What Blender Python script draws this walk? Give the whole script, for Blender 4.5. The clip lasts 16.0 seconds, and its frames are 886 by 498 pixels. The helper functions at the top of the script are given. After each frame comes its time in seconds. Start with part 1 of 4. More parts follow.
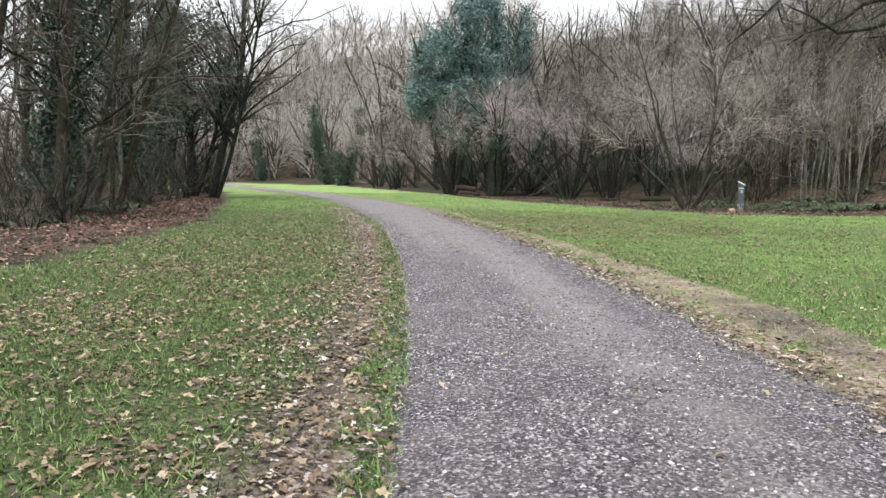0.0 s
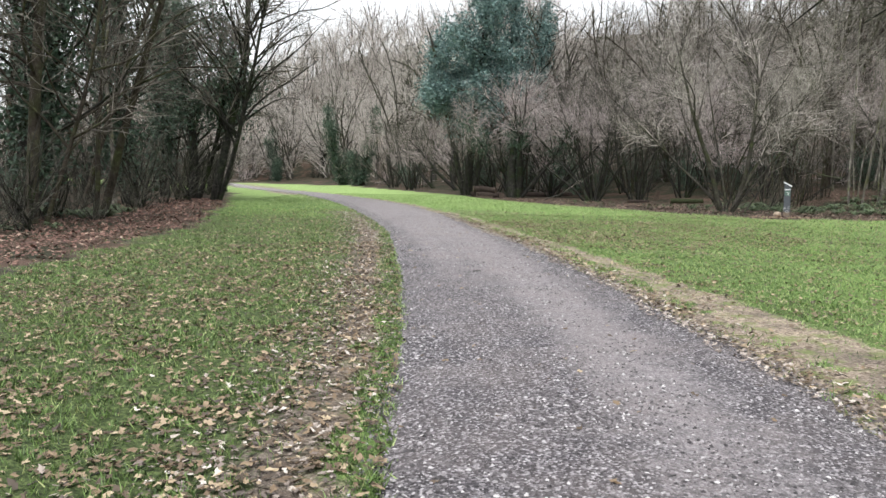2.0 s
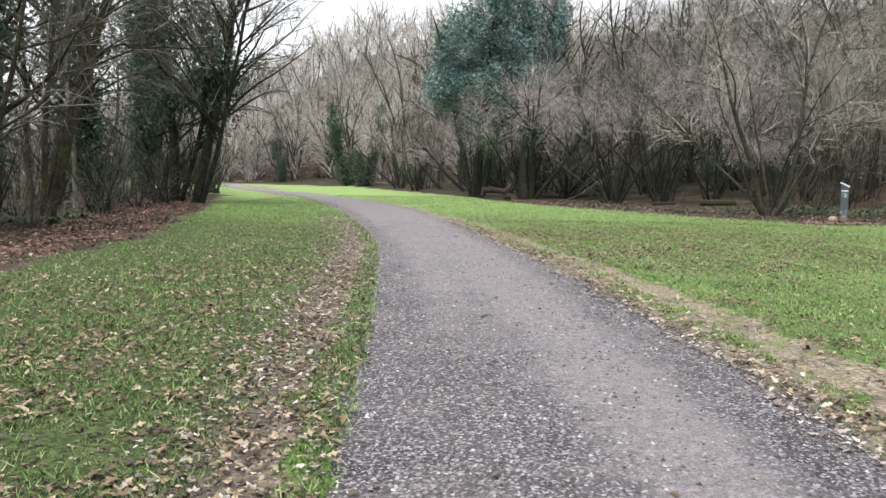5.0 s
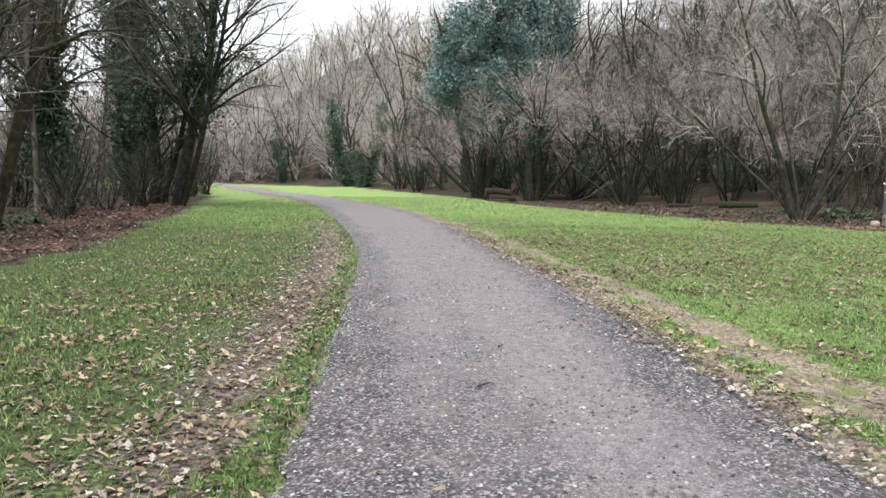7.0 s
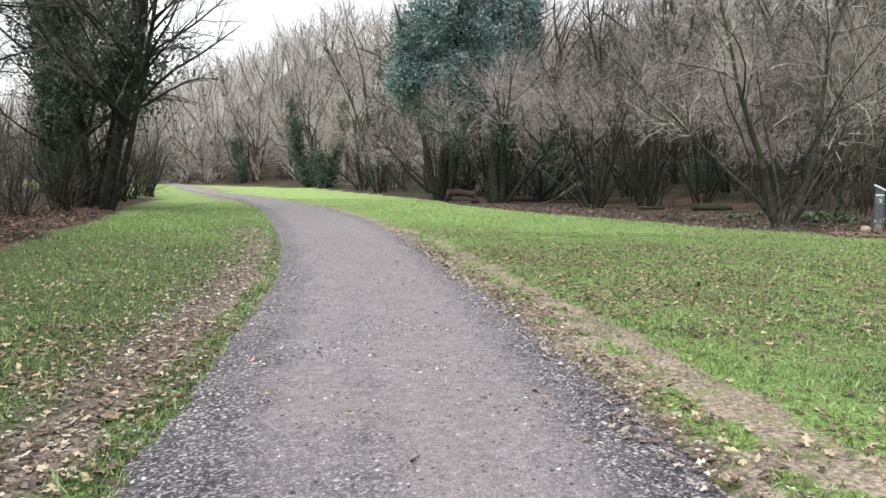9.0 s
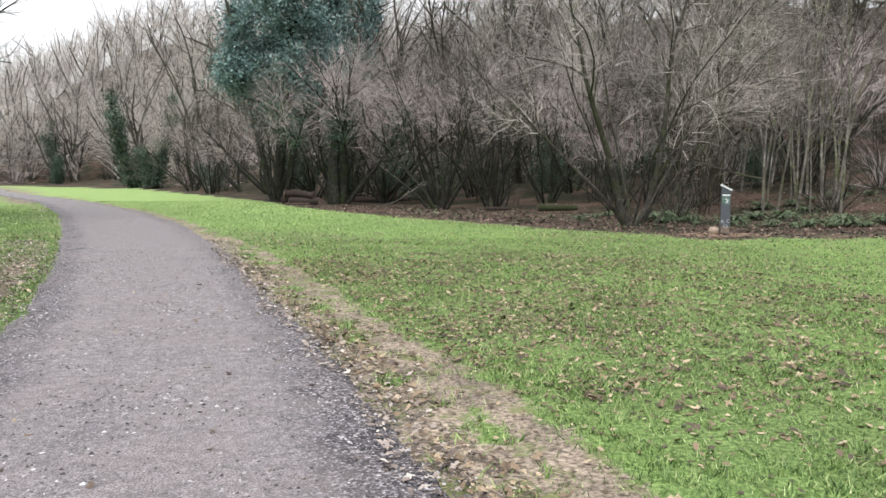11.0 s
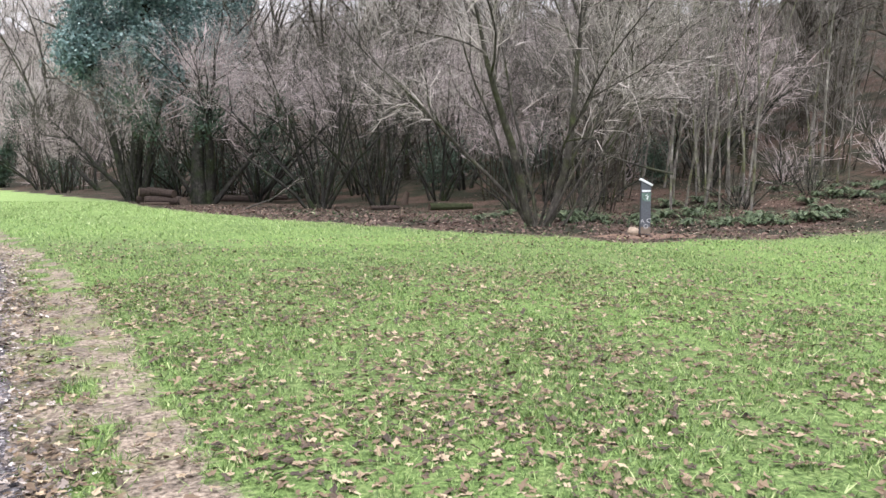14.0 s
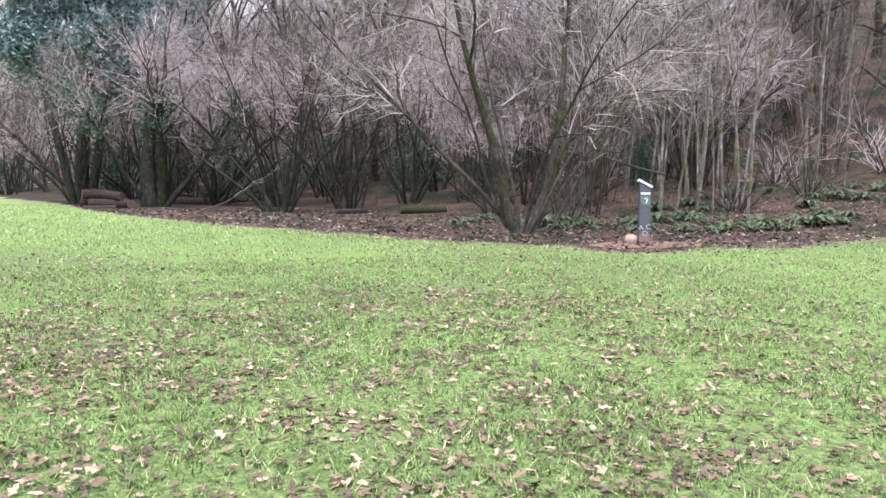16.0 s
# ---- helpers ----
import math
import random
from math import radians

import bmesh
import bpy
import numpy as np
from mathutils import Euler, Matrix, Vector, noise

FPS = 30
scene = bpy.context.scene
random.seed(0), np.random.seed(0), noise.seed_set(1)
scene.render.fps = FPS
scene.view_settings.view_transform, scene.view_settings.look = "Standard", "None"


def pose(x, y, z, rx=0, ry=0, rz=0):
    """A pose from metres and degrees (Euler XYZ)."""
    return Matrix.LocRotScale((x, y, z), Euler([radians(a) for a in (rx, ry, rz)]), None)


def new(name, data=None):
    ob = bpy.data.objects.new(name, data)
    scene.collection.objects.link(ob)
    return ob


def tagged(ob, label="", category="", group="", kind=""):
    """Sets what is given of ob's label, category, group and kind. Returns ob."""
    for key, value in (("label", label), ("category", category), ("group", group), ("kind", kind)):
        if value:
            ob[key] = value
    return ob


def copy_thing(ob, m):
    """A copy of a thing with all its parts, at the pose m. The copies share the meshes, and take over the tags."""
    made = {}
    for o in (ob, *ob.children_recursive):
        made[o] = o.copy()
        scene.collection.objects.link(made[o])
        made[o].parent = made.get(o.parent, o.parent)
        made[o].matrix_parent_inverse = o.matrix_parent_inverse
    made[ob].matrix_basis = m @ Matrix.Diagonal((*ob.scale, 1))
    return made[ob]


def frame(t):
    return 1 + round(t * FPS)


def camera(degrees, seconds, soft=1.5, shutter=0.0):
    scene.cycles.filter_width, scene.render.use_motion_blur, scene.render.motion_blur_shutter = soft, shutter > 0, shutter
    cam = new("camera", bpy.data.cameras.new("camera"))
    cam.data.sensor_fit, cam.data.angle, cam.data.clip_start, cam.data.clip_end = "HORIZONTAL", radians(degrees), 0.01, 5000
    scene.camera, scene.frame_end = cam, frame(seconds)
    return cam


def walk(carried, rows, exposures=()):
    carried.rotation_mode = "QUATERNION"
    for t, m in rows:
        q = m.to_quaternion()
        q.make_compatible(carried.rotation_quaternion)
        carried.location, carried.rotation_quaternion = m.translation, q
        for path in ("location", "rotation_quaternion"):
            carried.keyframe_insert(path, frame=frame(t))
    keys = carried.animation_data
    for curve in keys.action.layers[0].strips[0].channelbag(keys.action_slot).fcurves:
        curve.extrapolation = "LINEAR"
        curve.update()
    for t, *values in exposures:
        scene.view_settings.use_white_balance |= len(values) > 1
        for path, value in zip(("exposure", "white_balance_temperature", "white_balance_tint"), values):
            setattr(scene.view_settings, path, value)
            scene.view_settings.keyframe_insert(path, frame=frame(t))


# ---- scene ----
cam = camera(60.6, 16.0)
METRES, EYE, TILT, LEAN, TURN = 21.1, 1.5, 0.0, 0.0, 0.0
ROWS = [
    (0.0, 0.0, 0.0, 0.0, 0.08, -5.09, -0.86),
    (0.5, 0.0015, 0.0336, 0.0007, 0.28, -5.1, -0.87),
    (1.0, 0.002, 0.0678, 0.0019, 0.55, -5.11, -0.85),
    (1.5, 0.0005, 0.101, 0.0018, 1.04, -5.1, -0.86),
    (2.0, 0.0025, 0.135, 0.0025, 1.43, -5.12, -0.82),
    (2.5, 0.0029, 0.1668, 0.0025, 1.72, -5.11, -0.8),
    (3.0, 0.0055, 0.1987, 0.0024, 1.87, -5.09, -0.76),
    (3.5, 0.006, 0.2296, 0.0027, 1.97, -5.1, -0.74),
    (4.0, 0.0057, 0.2614, 0.0025, 2.02, -5.1, -0.73),
    (6.5, 0.0086, 0.4249, 0.0036, 2.38, -5.08, -0.71),
    (7.0, 0.0106, 0.4566, 0.0036, 2.46, -5.07, -0.69),
    (7.5, 0.0146, 0.4879, 0.0045, 2.51, -5.06, -0.67),
    (8.0, 0.0178, 0.5187, 0.005, 2.49, -5.06, -0.66),
    (8.5, 0.0235, 0.5504, 0.0063, 2.17, -5.1, -0.63),
    (9.0, 0.0288, 0.5816, 0.0068, 0.02, -5.03, -0.62),
    (9.5, 0.0331, 0.6117, 0.0065, -4.17, -4.96, -0.59),
    (10.0, 0.0372, 0.6426, 0.0077, -7.18, -4.95, -0.56),
    (12.5, 0.0705, 0.7857, 0.0071, -16.49, -4.89, -0.47),
    (13.0, 0.0796, 0.8137, 0.0055, -17.63, -4.91, -0.42),
    (13.5, 0.0871, 0.8442, 0.0042, -18.69, -4.95, -0.45),
    (14.0, 0.0953, 0.8742, 0.003, -20.17, -4.97, -0.43),
    (14.5, 0.1033, 0.9032, 0.0024, -20.73, -4.95, -0.45),
    (15.0, 0.1115, 0.9315, 0.0029, -21.14, -4.93, -0.44),
    (15.5, 0.1219, 0.9584, 0.0038, -21.44, -4.92, -0.41),
    (16.0, 0.1319, 0.984, 0.0038, -22.47, -4.89, -0.41),
]
walk(cam, [(t, pose(0, 0, EYE, TILT, LEAN, TURN) @ pose(METRES * x, METRES * y, METRES * z, 90 + pitch, roll, yaw)) for t, x, y, z, yaw, pitch, roll in ROWS],
     [(0.0, 1.14, 6430, 9), (8.0, 1.17, 6410, 9.5), (10.0, 1.16, 6410, 10), (13.0, 1.3, 6340, 12), (16.0, 1.74, 6020, 23)])

# ---- world and light: bright overcast winter day ----
world = bpy.data.worlds.new("overcast")
scene.world = world
world.use_nodes = True
wn = world.node_tree
wn.nodes.clear()
sky = wn.nodes.new("ShaderNodeTexSky")
sky.sky_type, sky.sun_disc = "NISHITA", False
sky.sun_elevation, sky.sun_rotation = radians(72), radians(205)
sky.dust_density, sky.air_density = 2.0, 1.0
grey = wn.nodes.new("ShaderNodeHueSaturation")
grey.inputs["Saturation"].default_value = 0.12
bg = wn.nodes.new("ShaderNodeBackground")
bg.inputs["Strength"].default_value = 0.15
wo = wn.nodes.new("ShaderNodeOutputWorld")
wn.links.new(sky.outputs[0], grey.inputs["Color"])
wn.links.new(grey.outputs[0], bg.inputs[0])
wn.links.new(bg.outputs[0], wo.inputs[0])

sun = new("sun", bpy.data.lights.new("sun", "SUN"))
sun.data.energy, sun.data.angle, sun.data.color = 1.0, radians(42), (1.0, 0.97, 0.94)
sun.matrix_world = pose(0, 0, 40, 90 - 72, 0, -25)


# ---- materials ----
def nodes_of(name):
    m = bpy.data.materials.new(name)
    m.use_nodes = True
    nt = m.node_tree
    return m, nt, nt.nodes["Principled BSDF"]


def noise_tex(nt, scale, detail=4.0, rough=0.6, stretch=None):
    tc = nt.nodes.new("ShaderNodeNewGeometry")
    n = nt.nodes.new("ShaderNodeTexNoise")
    n.inputs["Scale"].default_value, n.inputs["Detail"].default_value = scale, detail
    n.inputs["Roughness"].default_value = rough
    src = tc.outputs["Position"]
    if stretch:
        mp = nt.nodes.new("ShaderNodeMapping")
        mp.inputs["Scale"].default_value = stretch
        nt.links.new(src, mp.inputs[0])
        src = mp.outputs[0]
    nt.links.new(src, n.inputs["Vector"])
    return n.outputs[0]


def ramp(nt, fac, stops):
    r = nt.nodes.new("ShaderNodeValToRGB")
    while len(r.color_ramp.elements) < len(stops):
        r.color_ramp.elements.new(0.5)
    for e, (p, c) in zip(r.color_ramp.elements, stops):
        e.position, e.color = p, (*c, 1)
    nt.links.new(fac, r.inputs[0])
    return r.outputs[0]


def mix(nt, fac, a, b, mode="MIX"):
    m = nt.nodes.new("ShaderNodeMix")
    m.data_type, m.blend_type = "RGBA", mode
    for sock, v in ((m.inputs[0], fac), (m.inputs[6], a), (m.inputs[7], b)):
        if isinstance(v, bpy.types.NodeSocket):
            nt.links.new(v, sock)
        else:
            sock.default_value = v if not isinstance(v, tuple) else (*v, 1)
    return m.outputs[2]


def calc(nt, op, a, b=0.0, clamp=False):
    m = nt.nodes.new("ShaderNodeMath")
    m.operation, m.use_clamp = op, clamp
    for sock, v in ((m.inputs[0], a), (m.inputs[1], b)):
        if isinstance(v, bpy.types.NodeSocket):
            nt.links.new(v, sock)
        else:
            sock.default_value = v
    return m.outputs[0]


def bump(nt, bs, height, strength=0.4, dist=0.02):
    b = nt.nodes.new("ShaderNodeBump")
    b.inputs["Strength"].default_value, b.inputs["Distance"].default_value = strength, dist
    nt.links.new(height, b.inputs["Height"])
    nt.links.new(b.outputs[0], bs.inputs["Normal"])


def attr(nt, name):
    a = nt.nodes.new("ShaderNodeAttribute")
    a.attribute_name = name
    return a.outputs["Fac"]


def island(nt):
    return nt.nodes.new("ShaderNodeNewGeometry").outputs["Random Per Island"]


def bark(name, dark, light, moss=None, scale=9.0):
    m, nt, bs = nodes_of(name)
    n = noise_tex(nt, scale, 6, 0.65, (1, 1, 0.25))
    col = ramp(nt, n, [(0.3, dark), (0.72, light)])
    if moss:
        col = mix(nt, ramp(nt, noise_tex(nt, 1.3, 4), [(0.48, (0, 0, 0)), (0.66, (1, 1, 1))]), col, moss)
    lichen = ramp(nt, noise_tex(nt, 4.5, 5, 0.75), [(0.36, (0.55, 0.55, 0.55)), (0.55, (1.0, 1.0, 1.0)), (0.68, (1.7, 1.75, 1.6))])
    col = mix(nt, 1.0, col, lichen, "MULTIPLY")
    nt.links.new(col, bs.inputs["Base Color"])
    bs.inputs["Roughness"].default_value = 0.9
    bs.inputs["Specular IOR Level"].default_value = 0.12
    bump(nt, bs, n, 0.8, 0.04)
    return m


def twig(name, a, b):
    m, nt, bs = nodes_of(name)
    oi = nt.nodes.new("ShaderNodeObjectInfo")
    col = ramp(nt, island(nt), [(0.0, a), (1.0, b)])
    col = mix(nt, 0.55, col, ramp(nt, oi.outputs["Random"], [(0.0, (0.75, 0.72, 0.7)), (1.0, (1.25, 1.2, 1.15))]), "MULTIPLY")
    nt.links.new(col, bs.inputs["Base Color"])
    bs.inputs["Roughness"].default_value = 0.8
    bs.inputs["Specular IOR Level"].default_value = 0.15
    return m


def leafy(name, stops, rough=0.6):
    m, nt, bs = nodes_of(name)
    nt.links.new(ramp(nt, island(nt), stops), bs.inputs["Base Color"])
    bs.inputs["Roughness"].default_value = rough
    return m


M_BARK = bark("bark_dark", (0.014, 0.014, 0.012), (0.06, 0.057, 0.05), (0.035, 0.046, 0.022))
M_BARK_GREY = bark("bark_grey", (0.03, 0.028, 0.025), (0.13, 0.12, 0.105), (0.06, 0.07, 0.035))
M_BARK_BROWN = bark("bark_brown", (0.022, 0.018, 0.014), (0.085, 0.072, 0.056), (0.055, 0.06, 0.028))
M_BARK_HAZEL = bark("bark_hazel", (0.022, 0.02, 0.017), (0.115, 0.105, 0.09), (0.05, 0.055, 0.028))
M_BIRCH = bark("bark_birch", (0.06, 0.053, 0.045), (0.34, 0.315, 0.28), (0.12, 0.13, 0.06), 4.0)
M_TWIG_PINK = twig("twigs_pinkish", (0.17, 0.147, 0.142), (0.76, 0.67, 0.665))
M_TWIG_PALE = twig("twigs_pale", (0.085, 0.078, 0.07), (0.58, 0.54, 0.505))
# distant twigs are lightened so the colour carries the air's haze
M_TWIG_HAZED = twig("twigs_far_hazed", (0.27, 0.252, 0.232), (0.66, 0.62, 0.58))
M_TWIG_GREY = twig("twigs_grey", (0.09, 0.083, 0.074), (0.31, 0.287, 0.258))
M_TWIG_DARK = twig("twigs_dark", (0.04, 0.039, 0.032), (0.15, 0.145, 0.12))
M_TWIG_BROWN = twig("twigs_brown", (0.055, 0.051, 0.044), (0.22, 0.205, 0.18))
M_IVY = leafy("ivy_leaves", [(0, (0.018, 0.04, 0.023)), (0.7, (0.045, 0.088, 0.05)), (1, (0.11, 0.165, 0.11))], 0.45)
M_EVERGREEN = leafy("evergreen_leaves", [(0, (0.05, 0.105, 0.098)), (0.7, (0.14, 0.23, 0.212)), (1, (0.27, 0.36, 0.335))], 0.5)
M_FERN = leafy("fern_fronds", [(0, (0.02, 0.035, 0.013)), (0.6, (0.065, 0.10, 0.042)), (1, (0.16, 0.20, 0.10))], 0.55)
M_GRASS = leafy("grass_blades", [(0, (0.034, 0.062, 0.018)), (0.35, (0.12, 0.195, 0.052)), (0.8, (0.245, 0.37, 0.11)), (1, (0.48, 0.53, 0.26))], 0.6)
M_GRASS_FRESH = leafy("fresh_grass_blades", [(0, (0.09, 0.15, 0.045)), (0.4, (0.205, 0.315, 0.095)), (0.8, (0.34, 0.47, 0.17)), (1, (0.55, 0.60, 0.32))], 0.6)
M_GRASS_DULL = leafy("dull_grass_blades", [(0, (0.018, 0.034, 0.010)), (0.35, (0.075, 0.13, 0.032)), (0.8, (0.185, 0.29, 0.08)), (1, (0.38, 0.41, 0.18))], 0.6)
M_LEAF = leafy("fallen_leaves", [(0, (0.05, 0.036, 0.026)), (0.35, (0.12, 0.085, 0.055)), (0.7, (0.22, 0.155, 0.095)), (1, (0.46, 0.37, 0.25))], 0.7)
M_LITTER_RED = leafy("russet_litter", [(0, (0.05, 0.024, 0.018)), (0.5, (0.155, 0.078, 0.06)), (0.85, (0.26, 0.145, 0.11)), (1, (0.38, 0.28, 0.22))], 0.7)
M_LEAF_PALE = leafy("bleached_leaves", [(0, (0.06, 0.048, 0.042)), (0.4, (0.19, 0.152, 0.128)), (0.8, (0.38, 0.325, 0.285)), (1, (0.60, 0.55, 0.49))], 0.7)
M_LITTER = leafy("litter_leaves", [(0, (0.028, 0.017, 0.013)), (0.5, (0.095, 0.056, 0.042)), (0.85, (0.18, 0.115, 0.085)), (1, (0.34, 0.27, 0.21))], 0.7)
M_STONE = leafy("gravel_stones", [(0, (0.03, 0.027, 0.029)), (0.45, (0.11, 0.10, 0.104)), (0.78, (0.22, 0.204, 0.21)), (1, (0.56, 0.54, 0.54))], 0.7)


# ---- plan: edges of the path, the verges and the woods ----
YL = [(-12, -0.3), (4, -0.25), (6, -0.3), (9.7, -0.5), (14, -0.84), (19, -1.4), (24.4, -2.05), (29.5, -3.1), (36, -4.7), (46, -7.5), (60, -12.4), (74, -19), (90, -26), (122, -38), (190, -66)]
YR = [(-12, 3.1), (5, 2.85), (7, 2.7), (9.5, 2.6), (12.5, 2.4), (17.5, 1.95), (20, 1.6), (23, 1.2), (26, 0.6), (32, -0.4), (40, -2.3), (48, -4.8), (60, -9.4), (74, -16), (90, -23.4), (122, -35.4), (190, -63)]
YG = [(-12, 4.3), (7, 4.05), (9, 3.95), (11.3, 3.75), (14, 3.3), (17.5, 2.85), (20, 2.6), (22, 2.25), (25.5, 1.6), (31, 0.55), (38, -1.4), (48, -4.5), (60, -9.2), (190, -63)]
YLG = [(-12, -0.9), (5, -0.85), (8, -0.9), (13, -1.35), (19, -2.1), (24, -2.75), (28, -3.3), (32, -3.85), (38, -5.3), (46, -7.6), (190, -66)]
YLW = [(-12, -7.6), (8, -6.9), (14, -7.0), (19, -7.4), (25, -7.9), (30, -8.8), (33, -9.7), (42, -12.1), (50, -14.4), (60, -17.5), (66, -24), (80, -33), (120, -60), (190, -120)]
XRW = [(-90, 160), (-50, 150), (-16, 112), (-4.3, 76), (-0.6, 65), (1, 56.5), (3.1, 50), (4.4, 46.5), (6.6, 42), (8.8, 38.6), (10.5, 36.6), (11.8, 34.6), (13.5, 34.0), (17.6, 34.9), (21.4, 35.2), (30, 34), (60, 26), (100, 15)]
GY = [(-30, 0), (0, 0), (10, 0.05), (25, 0.10), (40, 0.33), (60, 0.45), (100, 0.6), (200, 1.0), (600, 1.0)]


def along(table, v):
    return np.interp(v, [a for a, b in table], [b for a, b in table])


def ease(a, b, v):
    u = np.clip((v - a) / (b - a), 0, 1)
    return u * u * (3 - 2 * u)


def ground(x, y):
    """Height of the ground: a gentle rise ahead, a wooded hill behind the trees."""
    d = (x - 16) * 0.905 + (y - 38) * 0.427
    far = y - 168 + 0.12 * np.abs(x + 45)
    high = 0.18 + 0.26 * ease(-85, -30, x)
    return along(GY, y) + 0.1 * np.clip(d, 0, 200) * ease(0, 12, d) + np.maximum(0.26 * np.clip(d - 16, 0, 62), high * np.clip(far, 0, 80) * ease(-10, 30, far))


def lumps(x, y, k=1.0):
    return (np.sin(x * 1.7 * k + 1.3 * np.sin(y * 0.9 * k)) + np.sin(y * 2.3 * k + 1.1 * np.sin(x * 1.4 * k)) + np.sin((x + y) * 3.9 * k) * 0.5) / 2.5


def link_mesh(name, verts, faces, material, parent=None, smooth=False):
    """One mesh object from arrays; faces all with the same number of corners, or a list of such arrays."""
    me = bpy.data.meshes.new(name)
    groups = faces if isinstance(faces, list) else [faces]
    groups = [np.asarray(f, dtype=np.int32) for f in groups if len(f)]
    verts = np.asarray(verts, dtype=np.float32)
    loops = np.concatenate([f.ravel() for f in groups])
    sizes = np.concatenate([np.full(len(f), f.shape[1], dtype=np.int32) for f in groups])
    me.vertices.add(len(verts))
    me.vertices.foreach_set("co", verts.ravel())
    me.loops.add(len(loops))
    me.loops.foreach_set("vertex_index", loops)
    me.polygons.add(len(sizes))
    starts = np.concatenate([[0], np.cumsum(sizes)[:-1]]).astype(np.int32)
    me.polygons.foreach_set("loop_start", starts)
    me.update(calc_edges=True)
    me.validate()
    me.polygons.foreach_set("use_smooth", np.full(len(me.polygons), smooth))
    me.materials.append(material)
    ob = new(name, me)
    if parent:
        ob.parent = parent
    return ob


def part(name, bm, material, parent, label=""):
    me = bpy.data.meshes.new(name)
    bm.to_mesh(me)
    bm.free()
    me.materials.append(material)
    ob = new(name, me)
    ob.parent = parent
    return tagged(ob, label) if label else ob


# ---- ground ----
def axis(lo, hi, fine_lo, fine_hi, step):
    mid = np.arange(fine_lo, fine_hi + 1e-6, step)
    grow = []
    s, v = step, fine_hi
    while v < hi:
        s = min(s * 1.12, 60)
        v += s
        grow.append(v)
    back = []
    s, v = step, fine_lo
    while v > lo:
        s = min(s * 1.12, 60)
        v -= s
        back.append(v)
    return np.concatenate([back[::-1], mid, grow])


def grass_amount(x, y):
    """1 on turf, 0 on worn verge, path and wood floor."""
    w = 0.12 * lumps(x, y, 2.1) + 0.1 * lumps(x, y, 5.3)
    right = ease(-0.1, 0.3, x - along(YG, y) + w)
    left = ease(-0.2, 0.35, along(YLG, y) - x + w) * (0.62 + 0.38 * ease(0.2, 2.0, along(YLG, y) - x + 2.5 * w))
    strip = 0.9 * ease(-0.1, 0.04, along(YL, y) - x) * ease(0.0, 0.12, 0.38 + w - (along(YL, y) - x))
    tufts = 0.95 * ease(0.2, 0.35, x - along(YR, y) + w) * ease(0.0, 0.2, 0.72 + w - (x - along(YR, y))) * ease(-0.2, 0.4, lumps(x, y, 3.3))
    return np.maximum(np.maximum(right, left), np.maximum(strip, tufts)) * (1 - wood_amount(x, y))


def wood_amount(x, y):
    w = 0.5 * lumps(x, y, 0.9) + 0.3 * lumps(x, y, 3.1)
    return np.maximum(ease(-0.5, 0.6, along(YLW, y) - x + w), ease(-2.0, 0.9, (y - along(XRW, x)) * 0.7 + w))


gx = axis(-700, 700, -8.5, 9, 0.22)
gy = axis(-60, 900, 2.5, 34, 0.28)
X, Y = np.meshgrid(gx, gy)
Z = ground(X, Y) + 0.015 * lumps(X, Y, 1.3) * ease(160, 20, np.abs(Y))
inside = ease(-0.25, 0.05, X - along(YL, Y)) * ease(-0.25, 0.05, along(YR, Y) - X)
Z = Z - 0.05 * inside
nx, ny = len(gx), len(gy)
idx = np.arange(nx * ny).reshape(ny, nx)
quads = np.stack([idx[:-1, :-1], idx[:-1, 1:], idx[1:, 1:], idx[1:, :-1]], -1).reshape(-1, 4)

m_ground, nt, bs = nodes_of("turf_and_soil")
n1, n2, n3 = noise_tex(nt, 0.35, 3), noise_tex(nt, 6.0, 5, 0.7), noise_tex(nt, 45.0, 3, 0.7)
n4 = noise_tex(nt, 24.0, 4, 0.75)
turf = ramp(nt, n4, [(0.34, (0.015, 0.024, 0.009)), (0.45, (0.06, 0.105, 0.03)), (0.55, (0.135, 0.215, 0.065)), (0.68, (0.29, 0.38, 0.15))])
turf = mix(nt, ramp(nt, n1, [(0.35, (0, 0, 0)), (0.7, (0.3, 0.3, 0.3))]), turf, (0.17, 0.24, 0.065))
turf = mix(nt, ramp(nt, n2, [(0.5, (0, 0, 0)), (0.72, (0.45, 0.45, 0.45))]), turf, (0.12, 0.10, 0.06))
soil = ramp(nt, n4, [(0.34, (0.06, 0.05, 0.041)), (0.5, (0.24, 0.2, 0.16)), (0.68, (0.45, 0.39, 0.32))])
soil = mix(nt, 1.0, soil, ramp(nt, noise_tex(nt, 1.4, 5, 0.7), [(0.38, (0.66, 0.64, 0.64)), (0.56, (1.18, 1.14, 1.1))]), "MULTIPLY")
soil = mix(nt, ramp(nt, noise_tex(nt, 3.5, 4, 0.7), [(0.5, (0, 0, 0)), (0.62, (0.75, 0.75, 0.75))]), soil, (0.15, 0.19, 0.06))
soil = mix(nt, attr(nt, "dark_ground"), soil, ramp(nt, n4, [(0.34, (0.022, 0.019, 0.017)), (0.5, (0.085, 0.07, 0.06)), (0.68, (0.24, 0.205, 0.175))]))
litter = ramp(nt, noise_tex(nt, 22.0, 4, 0.75), [(0.3, (0.03, 0.02, 0.015)), (0.5, (0.09, 0.058, 0.043)), (0.72, (0.18, 0.12, 0.09))])
litter = mix(nt, ramp(nt, noise_tex(nt, 0.5, 4), [(0.38, (0, 0, 0)), (0.55, (0.9, 0.9, 0.9))]), litter, (0.022, 0.027, 0.014))
